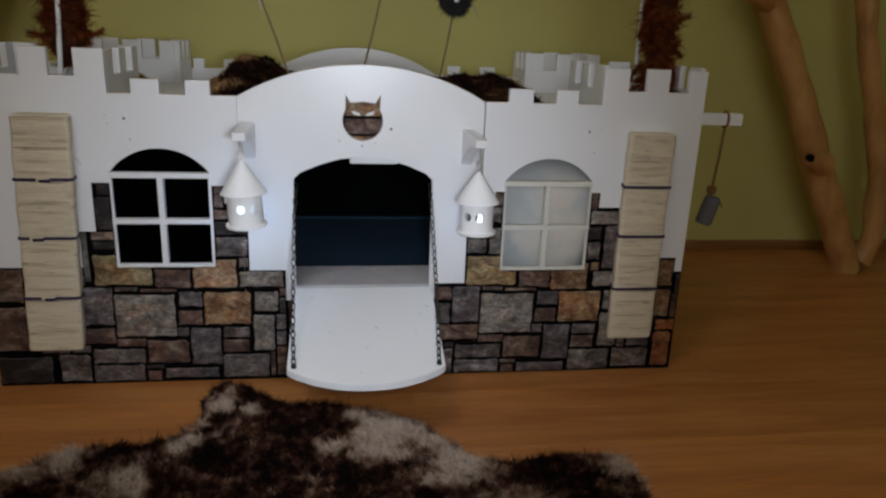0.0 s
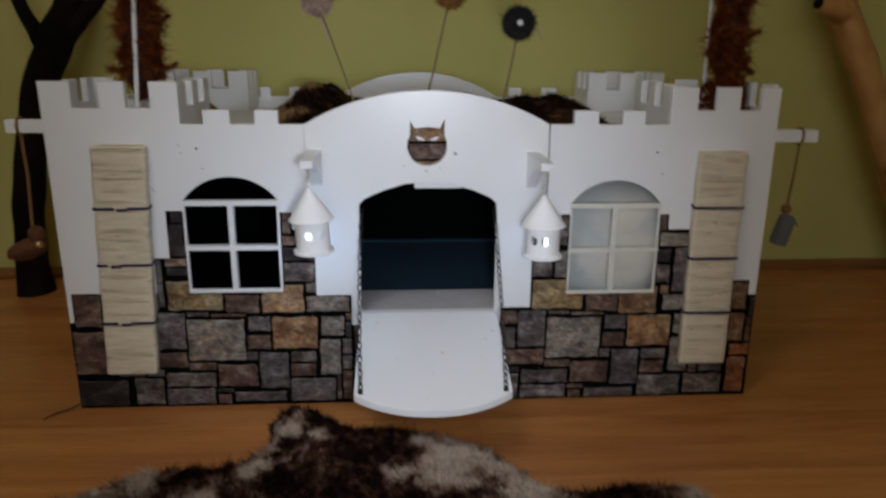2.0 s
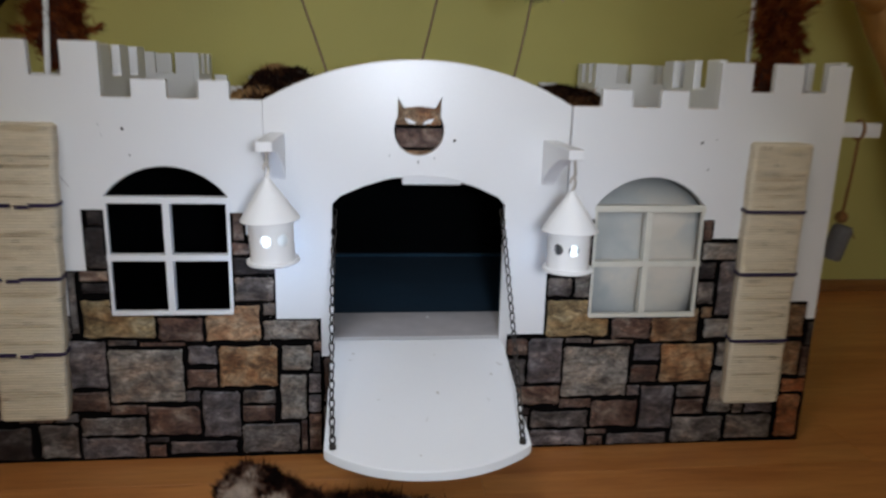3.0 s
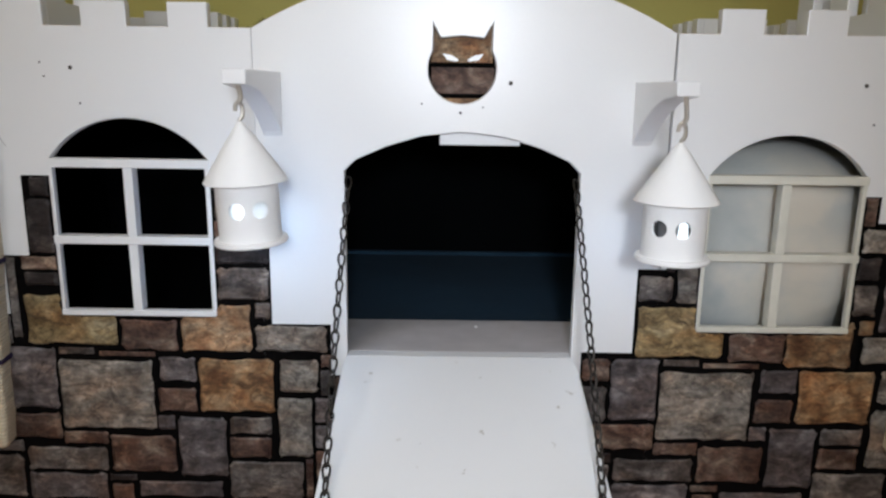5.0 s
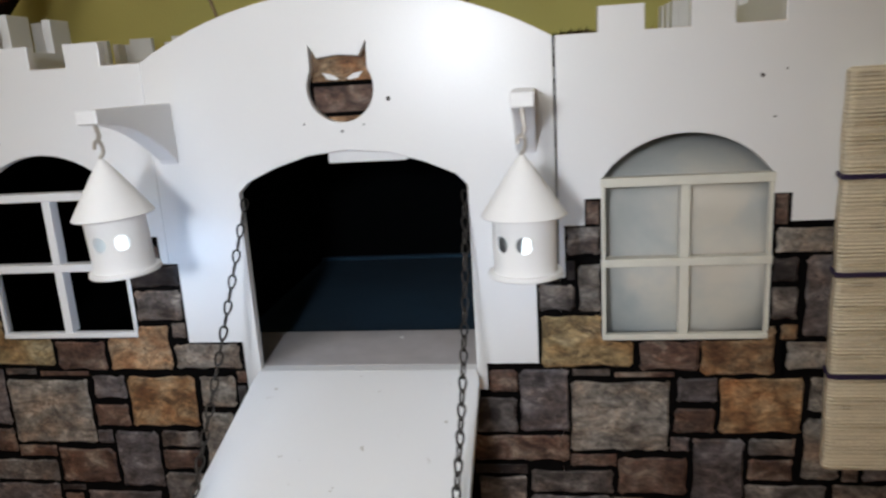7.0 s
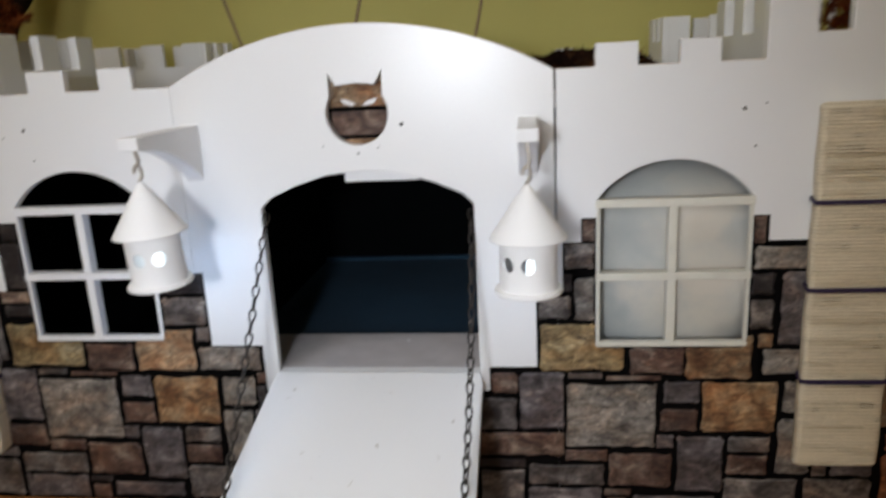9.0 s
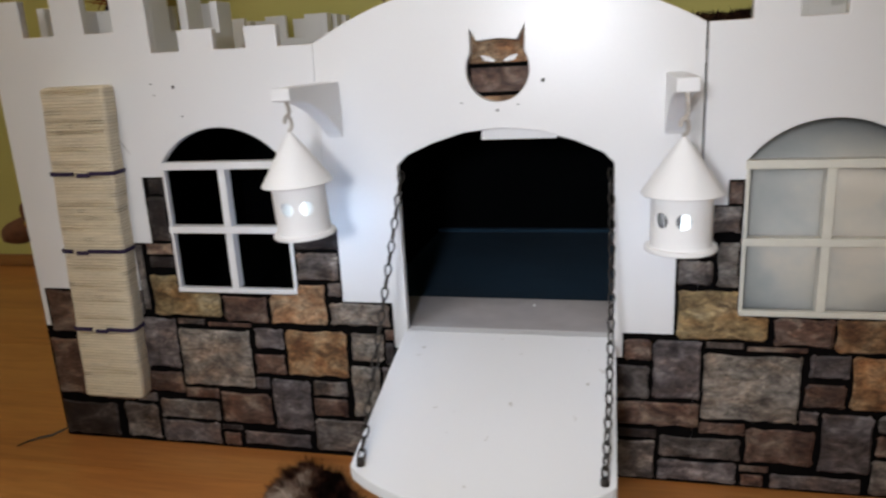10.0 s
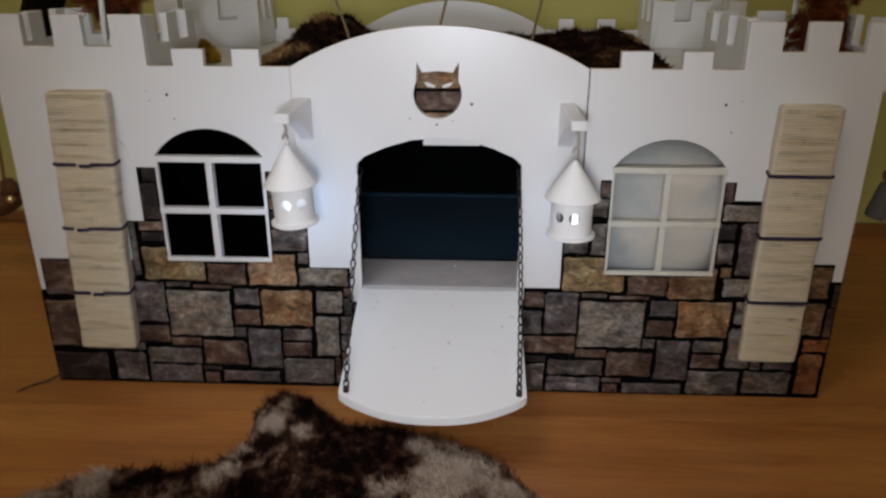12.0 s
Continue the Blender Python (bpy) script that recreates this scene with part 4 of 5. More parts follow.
def throw_at(x, y):
    for (y0, h0), (y1, h1) in zip(FOLD, FOLD[1:]):
        if y <= y1:
            return throw_height(x) * (h0 + (h1 - h0) * (y - y0) / (y1 - y0)) * (1 + 0.25 * noise.noise(Vector((x * 22, y * 22, 6.0))))
    return 0.0


bm = bmesh.new()
cols = []
NX = 70
for i in range(NX + 1):
    x = THROW_A + (THROW_B - THROW_A) * i / NX
    cols.append([bm.verts.new((x, y, max(throw_at(x, y), 0.0))) for y, _ in FOLD])
for a, b in zip(cols, cols[1:]):
    for k in range(len(a) - 1):
        bm.faces.new((a[k], a[k + 1], b[k + 1], b[k]))
    bm.faces.new((a[-1], a[0], b[0], b[-1]))
bm.faces.new(cols[0])
bm.faces.new(cols[-1])
part("backing", bm, THROW_SKIN, throw, smooth=True)
roots, ways, lens = [], [], []
for _ in range(36000):
    x, y = rng.uniform(THROW_A, THROW_B), 0.151 + 0.43 * rng.random()
    p = Vector((x * 55, y * 55, 3))
    roots.append((x, y, max(throw_at(x, y), 0.001)))
    end = 1.2 * (max(0.0, (x - THROW_B) / 0.05 + 1) - max(0.0, (THROW_A - x) / 0.05 + 1))
    ways.append((end + 1.2 * noise.noise(p) + 0.35 * rng.normal(), -0.25 + 1.2 * noise.noise(p + Vector((0, 0, 9))) + 0.3 * rng.normal(), 0.55 + 0.2 * rng.random()))
    lens.append(0.0055 + 0.005 * rng.random())
tagged(strands("fur", ROOF_FUR, roots, ways, lens, 0.003, throw, "short dark brown fur", 0.4, 6), kind="stuff")


# ---- shaggy posts in the towers ----
def shaggy_post(x, y, top_x, z0, z1, radius, seed, label, rod, taper):
    thing = group_empty("shaggy_post", (x, y, z0), label, "cat toy post", "shaggy posts in the towers")
    g = np.random.default_rng(seed)
    rad_at = [radius * (0.78 + 0.42 * noise.noise(Vector((seed, 0, k * 0.55)))) for k in range(41)]
    if taper:
        rad_at = [r * min(1.0, 0.2 + k / 3) for k, r in enumerate(rad_at)]
    line = [((top_x - x) * k / 40, 0, (z1 - z0) * k / 40) for k in range(41)]
    core = tube(line, [r * 0.85 for r in rad_at], 14)
    part("stick", core, SHAG_CORE, thing, smooth=True)
    roots, ways, lens = [], [], []
    for tuft in range(520):
        s, a = g.random(), g.random() * math.tau
        z = (z1 - z0) * s
        rad = rad_at[int(s * 40)]
        out = Vector((math.cos(a), math.sin(a), 0))
        lean = g.normal() * 0.5
        around = Vector((-math.sin(a), math.cos(a), 0)) * g.normal() * 0.6
        size = (0.008 + 0.009 * g.random() ** 2) * (0.45 if taper and s < 0.06 else 1.0)
        for _ in range(56):
            roots.append(Vector(((top_x - x) * s, 0, z)) + out * rad * (0.6 + 0.3 * g.random()) + Vector(g.normal(size=3) * 0.004))
            ways.append(out * 0.75 + around + Vector((0, 0, lean - 0.35)) + Vector(g.normal(size=3) * 0.16))
            lens.append(size * (0.7 + 0.5 * g.random()))
    for wisp in range(44):
        s, a = 0.08 * taper + (1 - 0.08 * taper) * g.random(), g.random() * math.tau
        rad = rad_at[int(s * 40)]
        p = Vector(((top_x - x) * s, 0, (z1 - z0) * s)) + Vector((math.cos(a), math.sin(a), 0)) * rad * 0.8
        way = Vector((math.cos(a), math.sin(a), g.normal() * 0.5)).normalized()
        bend = Vector(g.normal(size=3) * 0.22) + Vector((0, 0, -0.12))
        for k in range(int(5 + 8 * g.random())):
            for _ in range(18):
                roots.append(p + Vector(g.normal(size=3) * 0.0018))
                ways.append(way * 0.9 + Vector(g.normal(size=3) * 0.55))
                lens.append((0.006 + 0.006 * g.random()) * (1.15 - 0.06 * k))
            p = p + way * 0.005
            way = (way + bend).normalized()
    tagged(strands("shag", SHAG, roots, ways, lens, 0.0021, thing, "shaggy rust-brown fibres", 0.75, seed, 3), kind="stuff")
    rx, rtop, ry = rod
    part("rod", tube([(rx - x, ry - y, DECK - 0.0003 - z0), (rtop - x, ry - y, 1.15 - z0)], [0.0042, 0.0042], 10), ENAMEL, thing, "thin white painted rod")
    return thing


shaggy_post(-0.514, 0.118, -0.494, 0.572, 1.15, 0.042, 21, "shaggy rust-brown fibre toy with tapered end on a white rod", (-0.519, -0.474, 0.082), True)
shaggy_post(0.603, 0.125, 0.595, DECK, 1.15, 0.034, 33, "tall shaggy rust-brown fibre toy beside a white rod", (0.576, 0.572, 0.168), False)

# mustard plush toy lying on the roof
plush = group_empty("plush_toy", (-0.428, 0.30, DECK), "small mustard-yellow fluffy plush toy lying on the castle roof", "cat toy")
bm = bmesh.new()
bmesh.ops.create_icosphere(bm, subdivisions=3, radius=1)
for v in bm.verts:
    c = v.co * (1 + 0.10 * noise.noise(v.co * 2.5))
    up = (c.z + 1) / 2
    v.co = (c.x * 0.021 * (1 - 0.6 * up) - 0.012 * up * up, c.y * 0.02 * (1 - 0.5 * up), max(0.0, 0.017 + 0.020 * c.z))
part("body", bm, MUSTARD, plush, smooth=True)
fluff = np.random.default_rng(61)
ball = fluff.normal(size=(1500, 3))
ball /= np.linalg.norm(ball, axis=1)[:, None]
up = (ball[:, 2] + 1) / 2
base = np.stack([ball[:, 0] * 0.021 * (1 - 0.6 * up) - 0.012 * up * up, ball[:, 1] * 0.02 * (1 - 0.5 * up), np.maximum(0.002, 0.017 + 0.020 * ball[:, 2])], axis=1)
tagged(strands("fluff", MUSTARD, base, ball + 0.4 * fluff.normal(size=ball.shape), 0.004 + 0.003 * fluff.random(1500), 0.0018, plush, "", 0.5, 62, 2), kind="stuff")


# ---- teaser stalks on the gate arch ----
def stalk(foot, head, mat, size, shape, seed, label, head_label):
    thing = group_empty("teaser_stalk", foot, label, "cat toy", "teaser stalks on the arch")
    f, h = Vector(foot), Vector(head)
    d = h - f
    pts = [d * s + Vector((0.0015 * math.sin(s * 3.1), 0, 0)) for s in (0, 0.25, 0.5, 0.75, 1)]
    part("wire", tube([(0, 0, -0.05)] + pts, [0.0019] * 6, 8), TWIG, thing, smooth=True)
    g = np.random.default_rng(seed)
    v = g.normal(size=(3200, 3))
    v /= np.linalg.norm(v, axis=1)[:, None]
    v *= np.array(shape)
    tagged(strands("tuft", mat, np.array(d) + v * size * 0.75, v + 0.5 * g.normal(size=v.shape), size * (0.16 + 0.10 * g.random(3200)), 0.0022, thing, head_label, 0.8, seed, 3), kind="stuff")
    core = bmesh.new()
    bmesh.ops.create_icosphere(core, subdivisions=2, radius=size * 0.82)
    bmesh.ops.transform(core, verts=core.verts, matrix=Matrix.Translation(d) @ Matrix.Diagonal((*shape, 1)))
    part("core", core, mat, thing, head_label, True)
    return thing, d


pale, pd = stalk((-0.118, 0.016, 0.575), (-0.178, 0.03, 0.742), PINK, 0.025, (1, 0.5, 1), 41, "thin wire stalk with a pale pink fluffy ball", "pale pink fluff")
part("ribbon", tube([pd + Vector((0.004, 0, -0.02)), pd + Vector((0.013, 0.004, -0.045)), pd + Vector((0.016, 0, -0.068))], [0.002, 0.003, 0.001], 6), PINK, pale, "pale ribbon", True)
stalk((0.014, 0.016, 0.59), (0.052, 0.03, 0.757), AMBER, 0.027, (1, 0.6, 0.9), 43, "thin wire stalk with an amber feather tuft", "amber brown feathers")
dark, dd = stalk((0.147, 0.016, 0.572), (0.172, 0.02, 0.708), SOOT, 0.028, (1, 0.35, 1), 47, "thin wire stalk with a black feather rosette", "black feather rosette")
bm = bmesh.new()
bmesh.ops.create_icosphere(bm, subdivisions=2, radius=0.0055)
bmesh.ops.translate(bm, verts=bm.verts, vec=dd + Vector((0, -0.016, 0)))
part("bead", bm, WHITE, dark, "white bead", True)
part("ribbon", tube([dd + Vector((0.02, 0, 0.0)), dd + Vector((0.034, 0.003, -0.01)), dd + Vector((0.042, 0, -0.03))], [0.0012, 0.0016, 0.0008], 6), PINK, dark, "pale ribbon", True)


# ---- dangling toys ----
def twine(points, radius, parent):
    n, out = 24, []
    pts = [Vector(p) for p in points]
    for i in range(n + 1):
        s = i / n * (len(pts) - 1)
        k = min(int(s), len(pts) - 2)
        out.append(pts[k].lerp(pts[k + 1], s - k))
    return part("twine", tube(out, [radius] * len(out), 8), ROPE, parent, "brown twine", True)


def loop_round(x, y, z, parent):
    ring = [(x, y + 0.0145 * math.cos(a), z + 0.016 * math.sin(a)) for a in (math.tau * i / 16 for i in range(17))]
    part("loop", tube(ring, [0.0028] * 17, 8), ROPE, parent, "brown twine loop", True)


toy = group_empty("dangling_toy", (0.768, 0.131, 0.499), "grey felt roll hanging on brown twine from a side bar", "cat toy", "toys on the side bars")
loop_round(0, 0, 0, toy)
twine([(0, -0.003, -0.016), (-0.003, -0.003, -0.08), (-0.009, -0.003, -0.15)], 0.0028, toy)
bm = bmesh.new()
bmesh.ops.create_icosphere(bm, subdivisions=2, radius=0.011)
bmesh.ops.translate(bm, verts=bm.verts, vec=(-0.009, -0.003, -0.15))
part("knot", bm, ROPE, toy, "brown twine knot", True)
roll = lathe(((0.004, -0.03), (0.0165, -0.031), (0.0175, -0.026), (0.017, 0.024), (0.014, 0.03), (0.002, 0.031)), 20)
bmesh.ops.transform(roll, verts=roll.verts, matrix=pose(-0.010, -0.003, -0.194, 6, 12, 0))
part("roll", roll, GREY_FELT, toy, "grey felt roll", True)
part("twine_end", tube([(-0.006, -0.003, -0.172), (0.012, -0.006, -0.177), (0.02, -0.006, -0.188)], [0.0028, 0.0024, 0.001], 6), ROPE, toy, smooth=True)

toy = group_empty("dangling_toy", (-0.742, 0.111, 0.520), "rust-brown plush toy with a bell hanging on brown twine", "cat toy", "toys on the side bars")
loop_round(0, 0, 0, toy)
twine([(0, -0.003, -0.016), (0.002, -0.003, -0.09), (-0.004, -0.003, -0.2)], 0.0028, toy)
for name, c, r, mat in (("plush_body", (-0.02, 0, -0.238), (0.042, 0.022, 0.02), RUST_FELT), ("plush_head", (0.004, -0.004, -0.208), (0.016, 0.015, 0.019), RUST_FELT), ("bell", (0.014, -0.022, -0.222), (0.008, 0.008, 0.008), BRASS)):
    bm = bmesh.new()
    bmesh.ops.create_icosphere(bm, subdivisions=3, radius=1)
    for v in bm.verts:
        v.co = v.co * (1 + (0.12 * noise.noise(v.co * 3) if mat is RUST_FELT else 0))
    bmesh.ops.transform(bm, verts=bm.verts, matrix=Matrix.Translation(c) @ Matrix.Rotation(radians(-18), 4, "Y") @ Matrix.Diagonal((*r, 1)))
    part(name, bm, mat, toy, "", True)


# ---- branches of the cat trees ----
def limb(points, radii, mat, parent, name, label, seed):
    """A tapering, knotty limb: a smooth line through points with bumps."""
    pts, rad = [Vector(p) for p in points], list(radii)
    out, rr, n = [], [], 10
    for k in range(len(pts) - 1):
        p0, p1, p2, p3 = pts[max(k - 1, 0)], pts[k], pts[k + 1], pts[min(k + 2, len(pts) - 1)]
        for i in range(n if k < len(pts) - 2 else n + 1):
            t = i / n
            out.append(0.5 * ((2 * p1) + (p2 - p0) * t + (2 * p0 - 5 * p1 + 4 * p2 - p3) * t * t + (3 * p1 - p0 - 3 * p2 + p3) * t ** 3))
            rr.append((rad[k] + (rad[k + 1] - rad[k]) * t))
    bm = tube(out, rr, 20)
    for v in bm.verts:
        c = v.co * 11 + Vector((seed, 0, 0))
        v.co += Vector((noise.noise(c), noise.noise(c + Vector((9, 0, 0))), 0)) * 0.009
    return part(name, bm, mat, parent, label, True)


tree = group_empty("cat_tree_branch", (1.50, 0.62, FLOOR), "smooth peeled wooden branch leaning against the green wall", "cat tree")
limb([(0.0, 0, 0.0), (-0.018, 0, 0.05), (-0.085, 0, 0.18), (-0.153, 0, 0.31), (-0.262, 0.01, 0.55), (-0.375, 0.02, 0.766), (-0.50, 0.05, 1.05)], [0.040, 0.039, 0.045, 0.046, 0.041, 0.045, 0.034], BARK_LIGHT, tree, "trunk", "", 2)
limb([(0.06, 0.02, 0.02), (0.082, 0.02, 0.09), (0.062, 0.02, 0.30), (0.0, 0.03, 0.50), (-0.07, 0.04, 0.77), (-0.12, 0.05, 1.1)], [0.036, 0.031, 0.030, 0.029, 0.028, 0.026], BARK_LIGHT, tree, "limb", "", 7)
limb([(-0.165, -0.03, 0.33), (-0.205, -0.045, 0.345), (-0.224, -0.055, 0.352)], [0.036, 0.027, 0.02], BARK_LIGHT, tree, "knot_stub", "", 4)
limb([(-0.219, -0.054, 0.3505), (-0.231, -0.058, 0.3555)], [0.0105, 0.010], BARK_DARK, tree, "knot_hole", "dark knot hole", 5)
limb([(-0.39, 0.0, 0.765), (-0.448, -0.02, 0.778), (-0.468, -0.025, 0.783)], [0.032, 0.024, 0.02], BARK_LIGHT, tree, "knot_stub", "", 6)
limb([(-0.463, -0.024, 0.782), (-0.475, -0.027, 0.786)], [0.014, 0.0135], BARK_DARK, tree, "knot_hole", "dark knot hole", 8)

tree = group_empty("cat_tree_branch", (-1.06, 0.70, FLOOR), "dark forked branch standing against the green wall", "cat tree")
limb([(0.0, 0, 0.0), (0.0, 0, 0.10), (0.022, 0, 0.30), (0.063, 0, 0.49), (0.108, 0, 0.61), (0.150, 0.0, 0.69), (0.182, 0.01, 0.775), (0.21, 0.02, 0.97)], [0.050, 0.045, 0.039, 0.035, 0.040, 0.044, 0.033, 0.028], BARK_DARK, tree, "trunk", "", 12)
limb([(0.125, 0, 0.655), (0.092, 0, 0.71), (0.062, 0, 0.79), (0.02, 0, 1.0)], [0.036, 0.020, 0.015, 0.013], BARK_DARK, tree, "limb", "", 15)
limb([(0.168, 0, 0.70), (0.215, 0.01, 0.745), (0.265, 0.02, 0.80), (0.36, 0.03, 0.95)], [0.034, 0.022, 0.018, 0.015], BARK_DARK, tree, "limb", "", 18)


# ---- floor planks ----
PLANK_W, PLANK_L = 0.192, 1.85
plank_meshes = {}


def plank_mesh(length):
    key = round(length, 3)
    if key not in plank_meshes:
        bm = bmesh.new()
        h, w, c = key / 2 - 0.0001, PLANK_W / 2 - 0.0001, 0.0004
        rows = [[bm.verts.new((sx * (h - i), sy * (w - i), z)) for sx, sy in ((-1, -1), (1, -1), (1, 1), (-1, 1))] for i, z in ((0, -0.009), (0, -c), (c, 0))]
        for a, b in zip(rows, rows[1:]):
            for k in range(4):
                bm.faces.new((a[k], a[(k + 1) % 4], b[(k + 1) % 4], b[k]))
        bm.faces.new(rows[-1])
        plank_meshes[key] = mesh_of(bm, "plank", LAMINATE)
    return plank_meshes[key]


row, y = 0, ROOM_BACK - 0.05
while y > ROOM_FRONT:
    x = -ROOM_X - (0.37 * row * 1.7) % PLANK_L
    while x < ROOM_X:
        a, b = max(x, -ROOM_X), min(x + PLANK_L, ROOM_X)
        if b - a > 0.05:
            ob = new("plank", plank_mesh(b - a))
            ob.parent = floor
            ob.location = ((a + b) / 2, y, FLOOR)
        x += PLANK_L
    y -= PLANK_W
    row += 1

# stones of the print: kind, x from, x to, z from, z to; the two middle sets return on the other wing
LEFT_STONES = (
    ("b", -0.650, -0.588, 0.160, 0.227),
    ("b", -0.655, -0.575, 0.065, 0.152),
    ("d", -0.655, -0.557, -0.001, 0.054),
    ("g", -0.501, -0.474, 0.199, 0.291),
    ("d", -0.449, -0.428, 0.358, 0.380),
    ("d", -0.456, -0.428, 0.296, 0.356),
    ("b", -0.467, -0.428, 0.277, 0.293),
    ("d", -0.465, -0.428, 0.259, 0.275),
    ("d", -0.255, -0.195, 0.286, 0.316),
    ("g", -0.256, -0.196, 0.245, 0.283),
    ("g", -0.214, -0.196, 0.224, 0.243),
    ("b", -0.252, -0.237, 0.337, 0.377),
    ("d", -0.143, -0.132, 0.133, 0.164),
)
UPPER_STONES = (
    ("p", -0.495, -0.440, 0.113, 0.188),
    ("b", -0.365, -0.301, 0.185, 0.222),
    ("G", -0.215, -0.134, 0.185, 0.217),
    ("g", -0.436, -0.396, 0.180, 0.188),
    ("b", -0.391, -0.328, 0.178, 0.188),
    ("G", -0.439, -0.332, 0.089, 0.174),
    ("p", -0.325, -0.283, 0.148, 0.178),
    ("b", -0.328, -0.284, 0.111, 0.141),
    ("p", -0.331, -0.311, 0.089, 0.107),
    ("o", -0.281, -0.195, 0.111, 0.177),
    ("G", -0.189, -0.145, 0.137, 0.177),
    ("G", -0.193, -0.153, 0.056, 0.130),
    ("p", -0.308, -0.252, 0.030, 0.106),
)
LOWER_STONES = (
    ("g", -0.248, -0.200, 0.084, 0.106),
    ("b", -0.249, -0.201, 0.054, 0.081),
    ("g", -0.252, -0.165, 0.001, 0.050),
    ("b", -0.550, -0.441, 0.076, 0.109),
    ("b", -0.440, -0.389, 0.070, 0.086),
    ("g", -0.485, -0.392, 0.036, 0.066),
    ("b", -0.390, -0.312, 0.035, 0.082),
    ("p", -0.486, -0.395, -0.001, 0.034),
    ("b", -0.390, -0.365, -0.001, 0.020),
    ("p", -0.358, -0.260, 0.003, 0.024),
    ("g", -0.545, -0.490, 0.001, 0.057),
)
RIGHT_STONES = (
    ("b", 0.261, 0.277, 0.343, 0.368),
    ("g", 0.231, 0.277, 0.310, 0.341),
    ("d", 0.230, 0.249, 0.283, 0.305),
    ("G", 0.252, 0.277, 0.248, 0.300),
    ("g", 0.210, 0.248, 0.249, 0.279),
    ("o", 0.459, 0.476, 0.213, 0.230),
    ("b", 0.448, 0.464, 0.337, 0.368),
    ("G", 0.450, 0.530, 0.307, 0.334),
    ("d", 0.448, 0.474, 0.276, 0.303),
    ("g", 0.448, 0.475, 0.235, 0.271),
    ("p", 0.481, 0.511, 0.216, 0.304),
    ("b", 0.152, 0.185, 0.155, 0.182),
    ("g", 0.133, 0.183, 0.105, 0.149),
)
EAST_STONES = (
    ("g", 0.521, 0.599, 0.002, 0.045),
    ("r", 0.606, 0.645, 0.002, 0.080),
    ("r", 0.608, 0.649, 0.083, 0.107),
    ("o", 0.600, 0.633, 0.113, 0.171),
    ("o", 0.601, 0.633, 0.179, 0.234),
    ("d", 0.640, 0.650, 0.165, 0.204),
    ("d", 0.156, 0.198, 0.004, 0.019),
)

# ---- stone print: black joints with single stones on the lower walls ----
FOIL = ((-0.65, -0.641, 0.17), (-0.641, -0.485, 0.226), (-0.485, -0.457, 0.293), (-0.457, -0.427, 0.381), (-0.427, -0.2555, 0.2255), (-0.2555, -0.234, 0.377), (-0.234, -0.215, 0.345), (-0.215, -0.2047, 0.313))
FOIL_GATE = ((-0.2045, -0.195, 0.313), (-0.195, -0.13, 0.218), (-0.13, 0.151, 0.158), (0.151, 0.208, 0.189), (0.208, 0.2326, 0.286))
FOIL_RIGHT = ((0.2328, 0.239, 0.286), (0.239, 0.26, 0.342), (0.26, 0.2765, 0.370), (0.2765, 0.447, 0.2145), (0.447, 0.464, 0.369), (0.462, 0.55, 0.34), (0.55, 0.634, 0.238), (0.634, 0.65, 0.209))
COLUMNS = FOIL + FOIL_GATE + FOIL_RIGHT
films = []
for columns in (FOIL, FOIL_GATE, FOIL_RIGHT):
    bm = bmesh.new()
    for x0, x1, z in columns:
        add_box(bm, x0, x1, -0.0006, -0.0001, FLOOR + 0.0005, z)
    films.append(part("stone_print", bm, GROUT, castle, "black-jointed stone print"))


def trimmed(x0, x1, z0, z1, taken):
    """The stone's rectangle without what lies above the print or over another stone; None if little is left."""
    for a, b, c, d in [(p, q, r, 9.0) for p, q, r in COLUMNS] + taken:
        ox, oz = min(x1, b) - max(x0, a), min(z1, d) - max(z0, c)
        if ox <= 0.0005 or oz <= 0.0005:
            continue
        if ox / (x1 - x0) < oz / (z1 - z0):
            if (a + b) / 2 > (x0 + x1) / 2:
                x1 = a - 0.001
            else:
                x0 = b + 0.001
        elif (c + min(d, 1)) / 2 > (z0 + z1) / 2:
            z1 = c - 0.001
        else:
            z0 = d + 0.001
        if x1 - x0 < 0.009 or z1 - z0 < 0.006:
            return None
    x0, x1 = max(x0, -0.649), min(x1, 0.649)
    return (x0, x1, z0, z1) if x1 - x0 > 0.009 and z1 - z0 > 0.006 else None


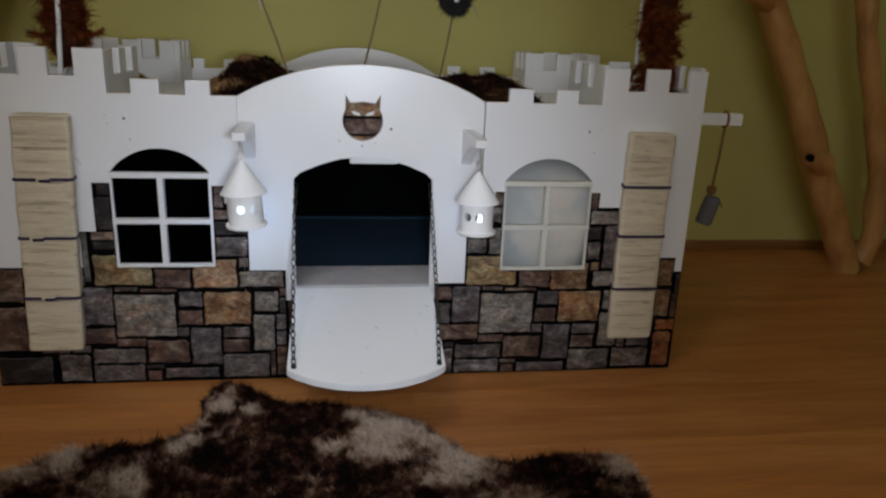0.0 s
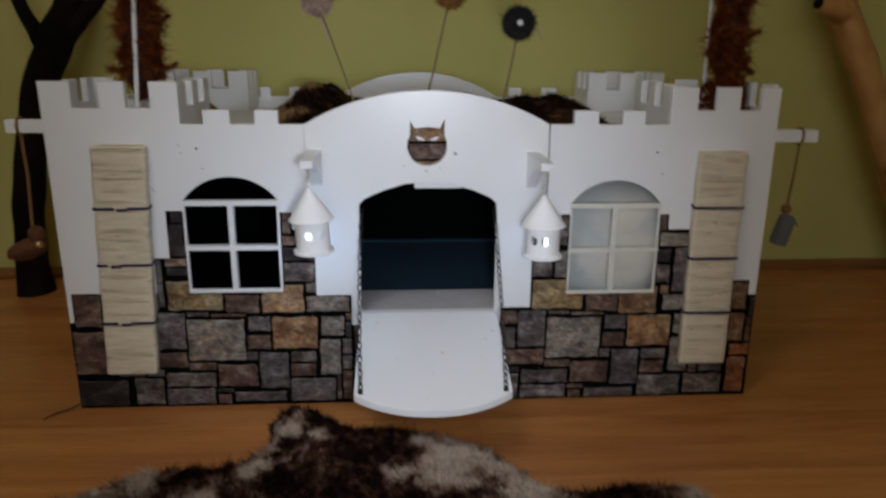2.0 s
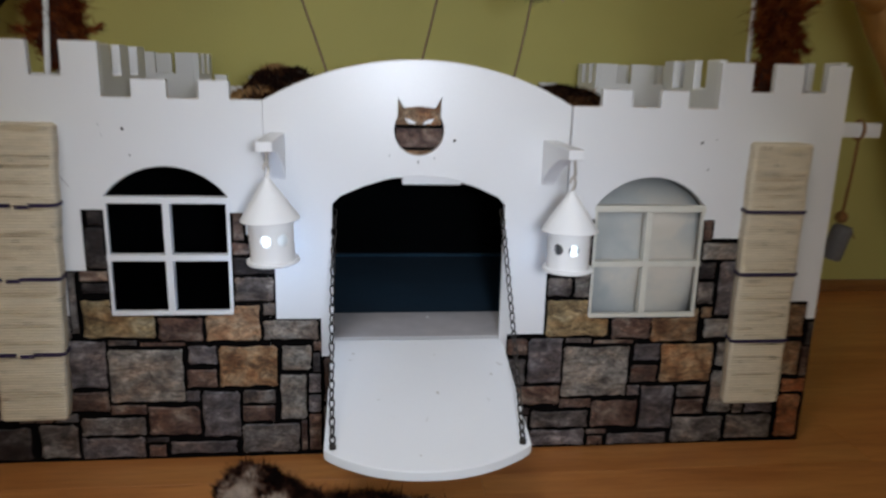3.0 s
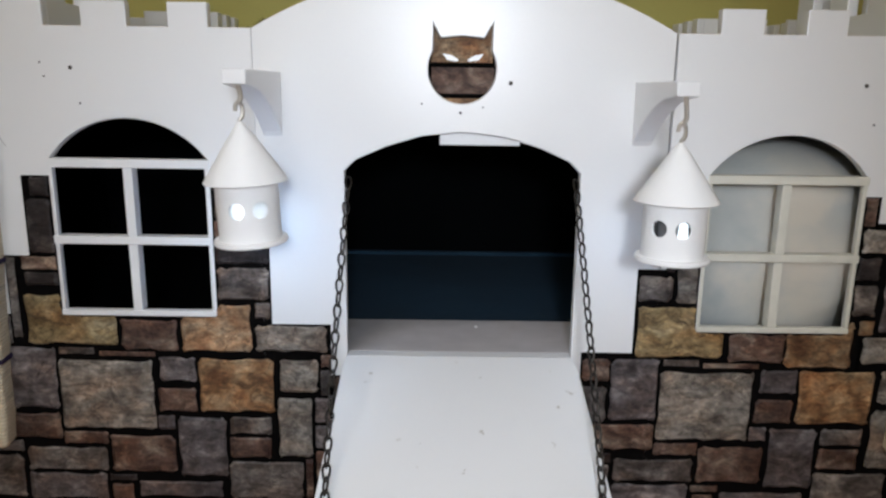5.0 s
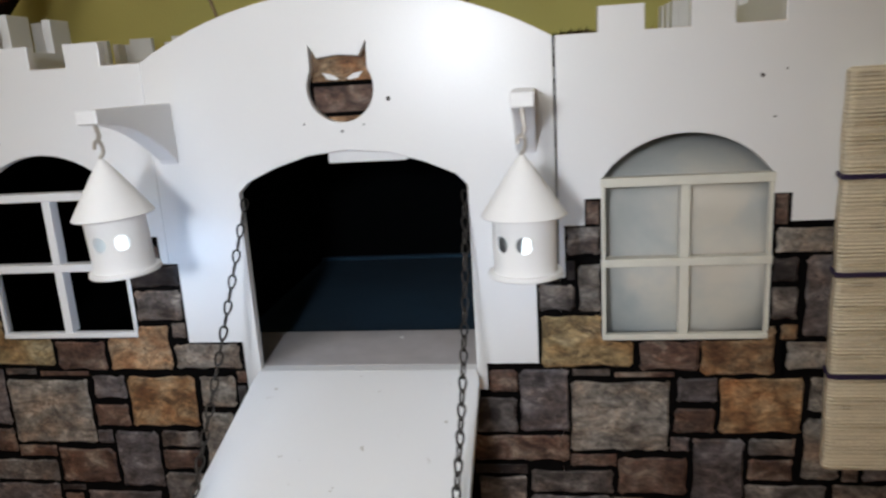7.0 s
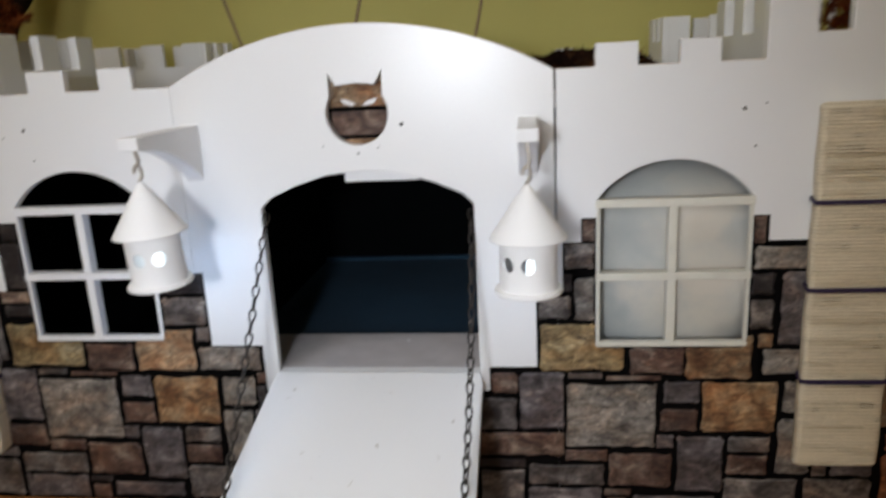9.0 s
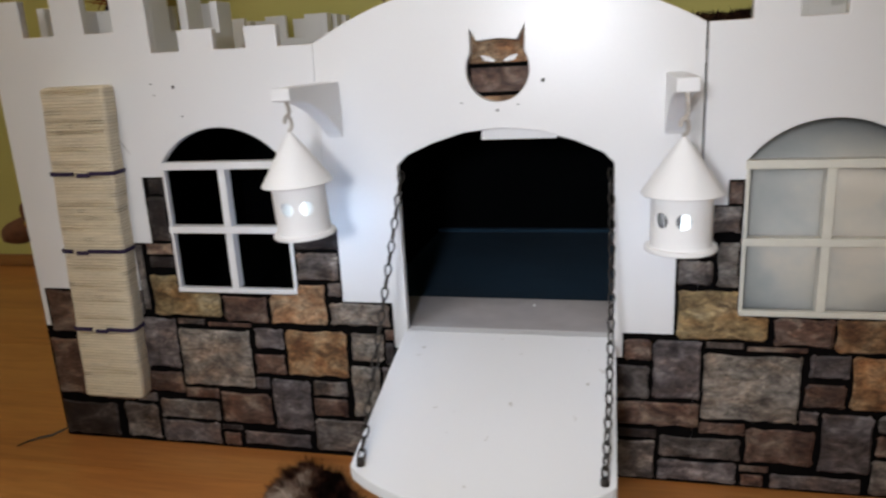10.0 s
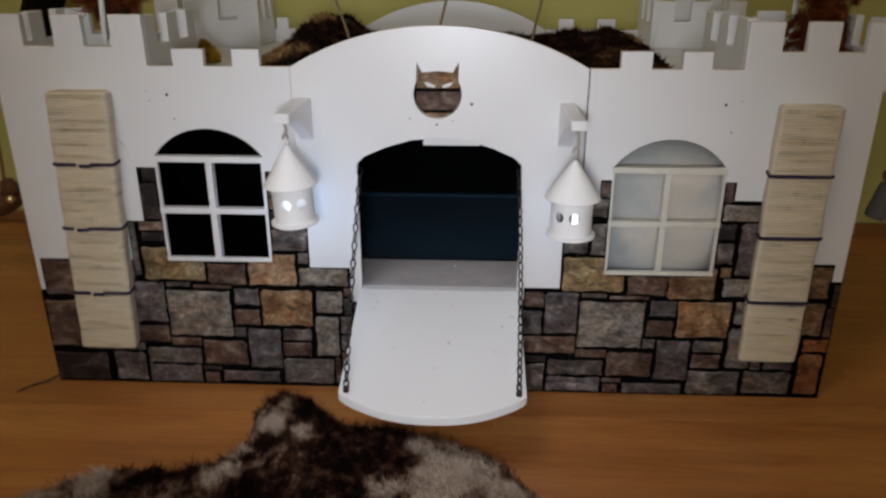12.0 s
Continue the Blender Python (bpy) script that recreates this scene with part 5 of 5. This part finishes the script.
def stone_bm(x0, x1, z0, z1, g, notch=None):
    """A flat stone with uneven outline and softened rim, about its own middle; notch: side, width and height of a missing upper corner."""
    w, h, outline = (x1 - x0) / 2, (z1 - z0) / 2, []
    corners = [(-w, -h), (w, -h), (w, h), (-w, h)]
    if notch:
        side, nw, nh = notch
        corners[2 if side > 0 else 3:3 if side > 0 else 4] = [(side * w, h - nh), (side * (w - nw), h - nh), (side * (w - nw), h)][::side]
    c, j = min(min(w, h) * 0.3, 0.0055), min(min(w, h) * 0.2, 0.0029)
    n = len(corners)
    for i, p in enumerate(corners):
        p, before, after = Vector(p), Vector(corners[i - 1]), Vector(corners[(i + 1) % n])
        da, db = (before - p), (after - p)
        a, b = min(c * g.uniform(0.3, 1.3), da.length * 0.3), min(c * g.uniform(0.3, 1.3), db.length * 0.3)
        outline += [p + da.normalized() * a, p + db.normalized() * b]
        inward = Vector((-db.y, db.x)).normalized()
        count = max(1, int(db.length / 0.012))
        for k in range(count):
            t = (k + 0.5 + g.uniform(-0.3, 0.3)) / count
            if b < t * db.length < db.length - c * 1.4:
                outline.append(p + db * t + inward * g.random() * j)
    bm = bmesh.new()
    rim = min(0.0028, min(w, h) * 0.3)
    k = 1.0 - 0.7 * rim / min(w, h)
    rings = [[bm.verts.new((x * f, y, z * f)) for x, z in outline] for f, y in ((1.0, 0.0), (k, -0.0016))]
    n = len(outline)
    for a, b in zip(rings, rings[1:]):
        for i in range(n):
            bm.faces.new((a[i], a[(i + 1) % n], b[(i + 1) % n], b[i]))
    bm.faces.new(rings[-1])
    return bm


CELL = 0.002


def widest_gap(free):
    """The largest free rectangle of a grid, as first column, last column, first row, last row."""
    best, tall = (0, None), np.zeros(free.shape[1], int)
    for r in range(free.shape[0]):
        tall = np.where(free[r], tall + 1, 0)
        stack = []
        for c in range(len(tall) + 1):
            h, start = (int(tall[c]) if c < len(tall) else 0), c
            while stack and stack[-1][1] >= h:
                start, old = stack.pop()
                if old * (c - start) > best[0] and old >= 5 and c - start >= 6:
                    best = (old * (c - start), (start, c, r + 1 - old, r + 1))
            if h:
                stack.append((start, h))
    return best[1]


def lay_stone(kind, x0, x1, z0, z1, notch=None):
    xm = (x0 + x1) / 2
    ob = part("stone", stone_bm(x0, x1, z0, z1, g, notch), STONE[kind], films[0 if xm < L_SEAM else 1 if xm < R_SEAM else 2])
    ob.location = (xm, -0.0006, (z0 + z1) / 2)
    free[max(0, int(z0 / CELL)):int(z1 / CELL) + 1, max(0, int((x0 + 0.65) / CELL)):int((x1 + 0.65) / CELL) + 1] = False


g = random.Random(8)
WING = 0.6805
free = np.zeros((200, 650), bool)
for x0, x1, z in COLUMNS:
    free[1:int(z / CELL), int((x0 + 0.65) / CELL):int((x1 + 0.65) / CELL) + 1] = True
# the four stones that reach round the lower window corners
lay_stone("y", -0.469, -0.368, 0.191, 0.250, (1, 0.0595, 0.0245))
lay_stone("t", -0.297, -0.218, 0.184, 0.240, (-1, 0.0415, 0.0145))
lay_stone("y", 0.211, 0.309, 0.184, 0.244, (1, 0.0325, 0.0295))
lay_stone("o", 0.379, 0.455, 0.173, 0.228, (-1, 0.068, 0.0135))
for wing in (((LEFT_STONES, 0, 0), (UPPER_STONES, 0, 0), (LOWER_STONES, 0, 0)),
             ((RIGHT_STONES, 0, 0), (UPPER_STONES, WING, 0.006), (LOWER_STONES, WING, 0.006), (EAST_STONES, 0, 0))):
    taken = []
    for stones, shift, drop in wing:
        for kind, x0, x1, z0, z1 in stones:
            got = trimmed(x0 + shift, x1 + shift, max(z0 - drop, FLOOR + 0.002), z1 - drop, taken)
            if got:
                taken.append(got)
                lay_stone(kind, *got)
# small stones in what is left between the large ones
for _ in range(46):
    gap = widest_gap(free)
    if gap is None:
        break
    c0, c1, r0, r1 = gap
    if c1 - c0 > 3 * (r1 - r0) and c1 - c0 > 40:
        c1 = c0 + (c1 - c0) * 3 // 5
    elif r1 - r0 > 30:
        r1 = r0 + (r1 - r0) // 2
    lay_stone(g.choice("ggpbbdG"), c0 * CELL - 0.65 + 0.0018, c1 * CELL - 0.65 - 0.0018, r0 * CELL + 0.0016, r1 * CELL - 0.0018)
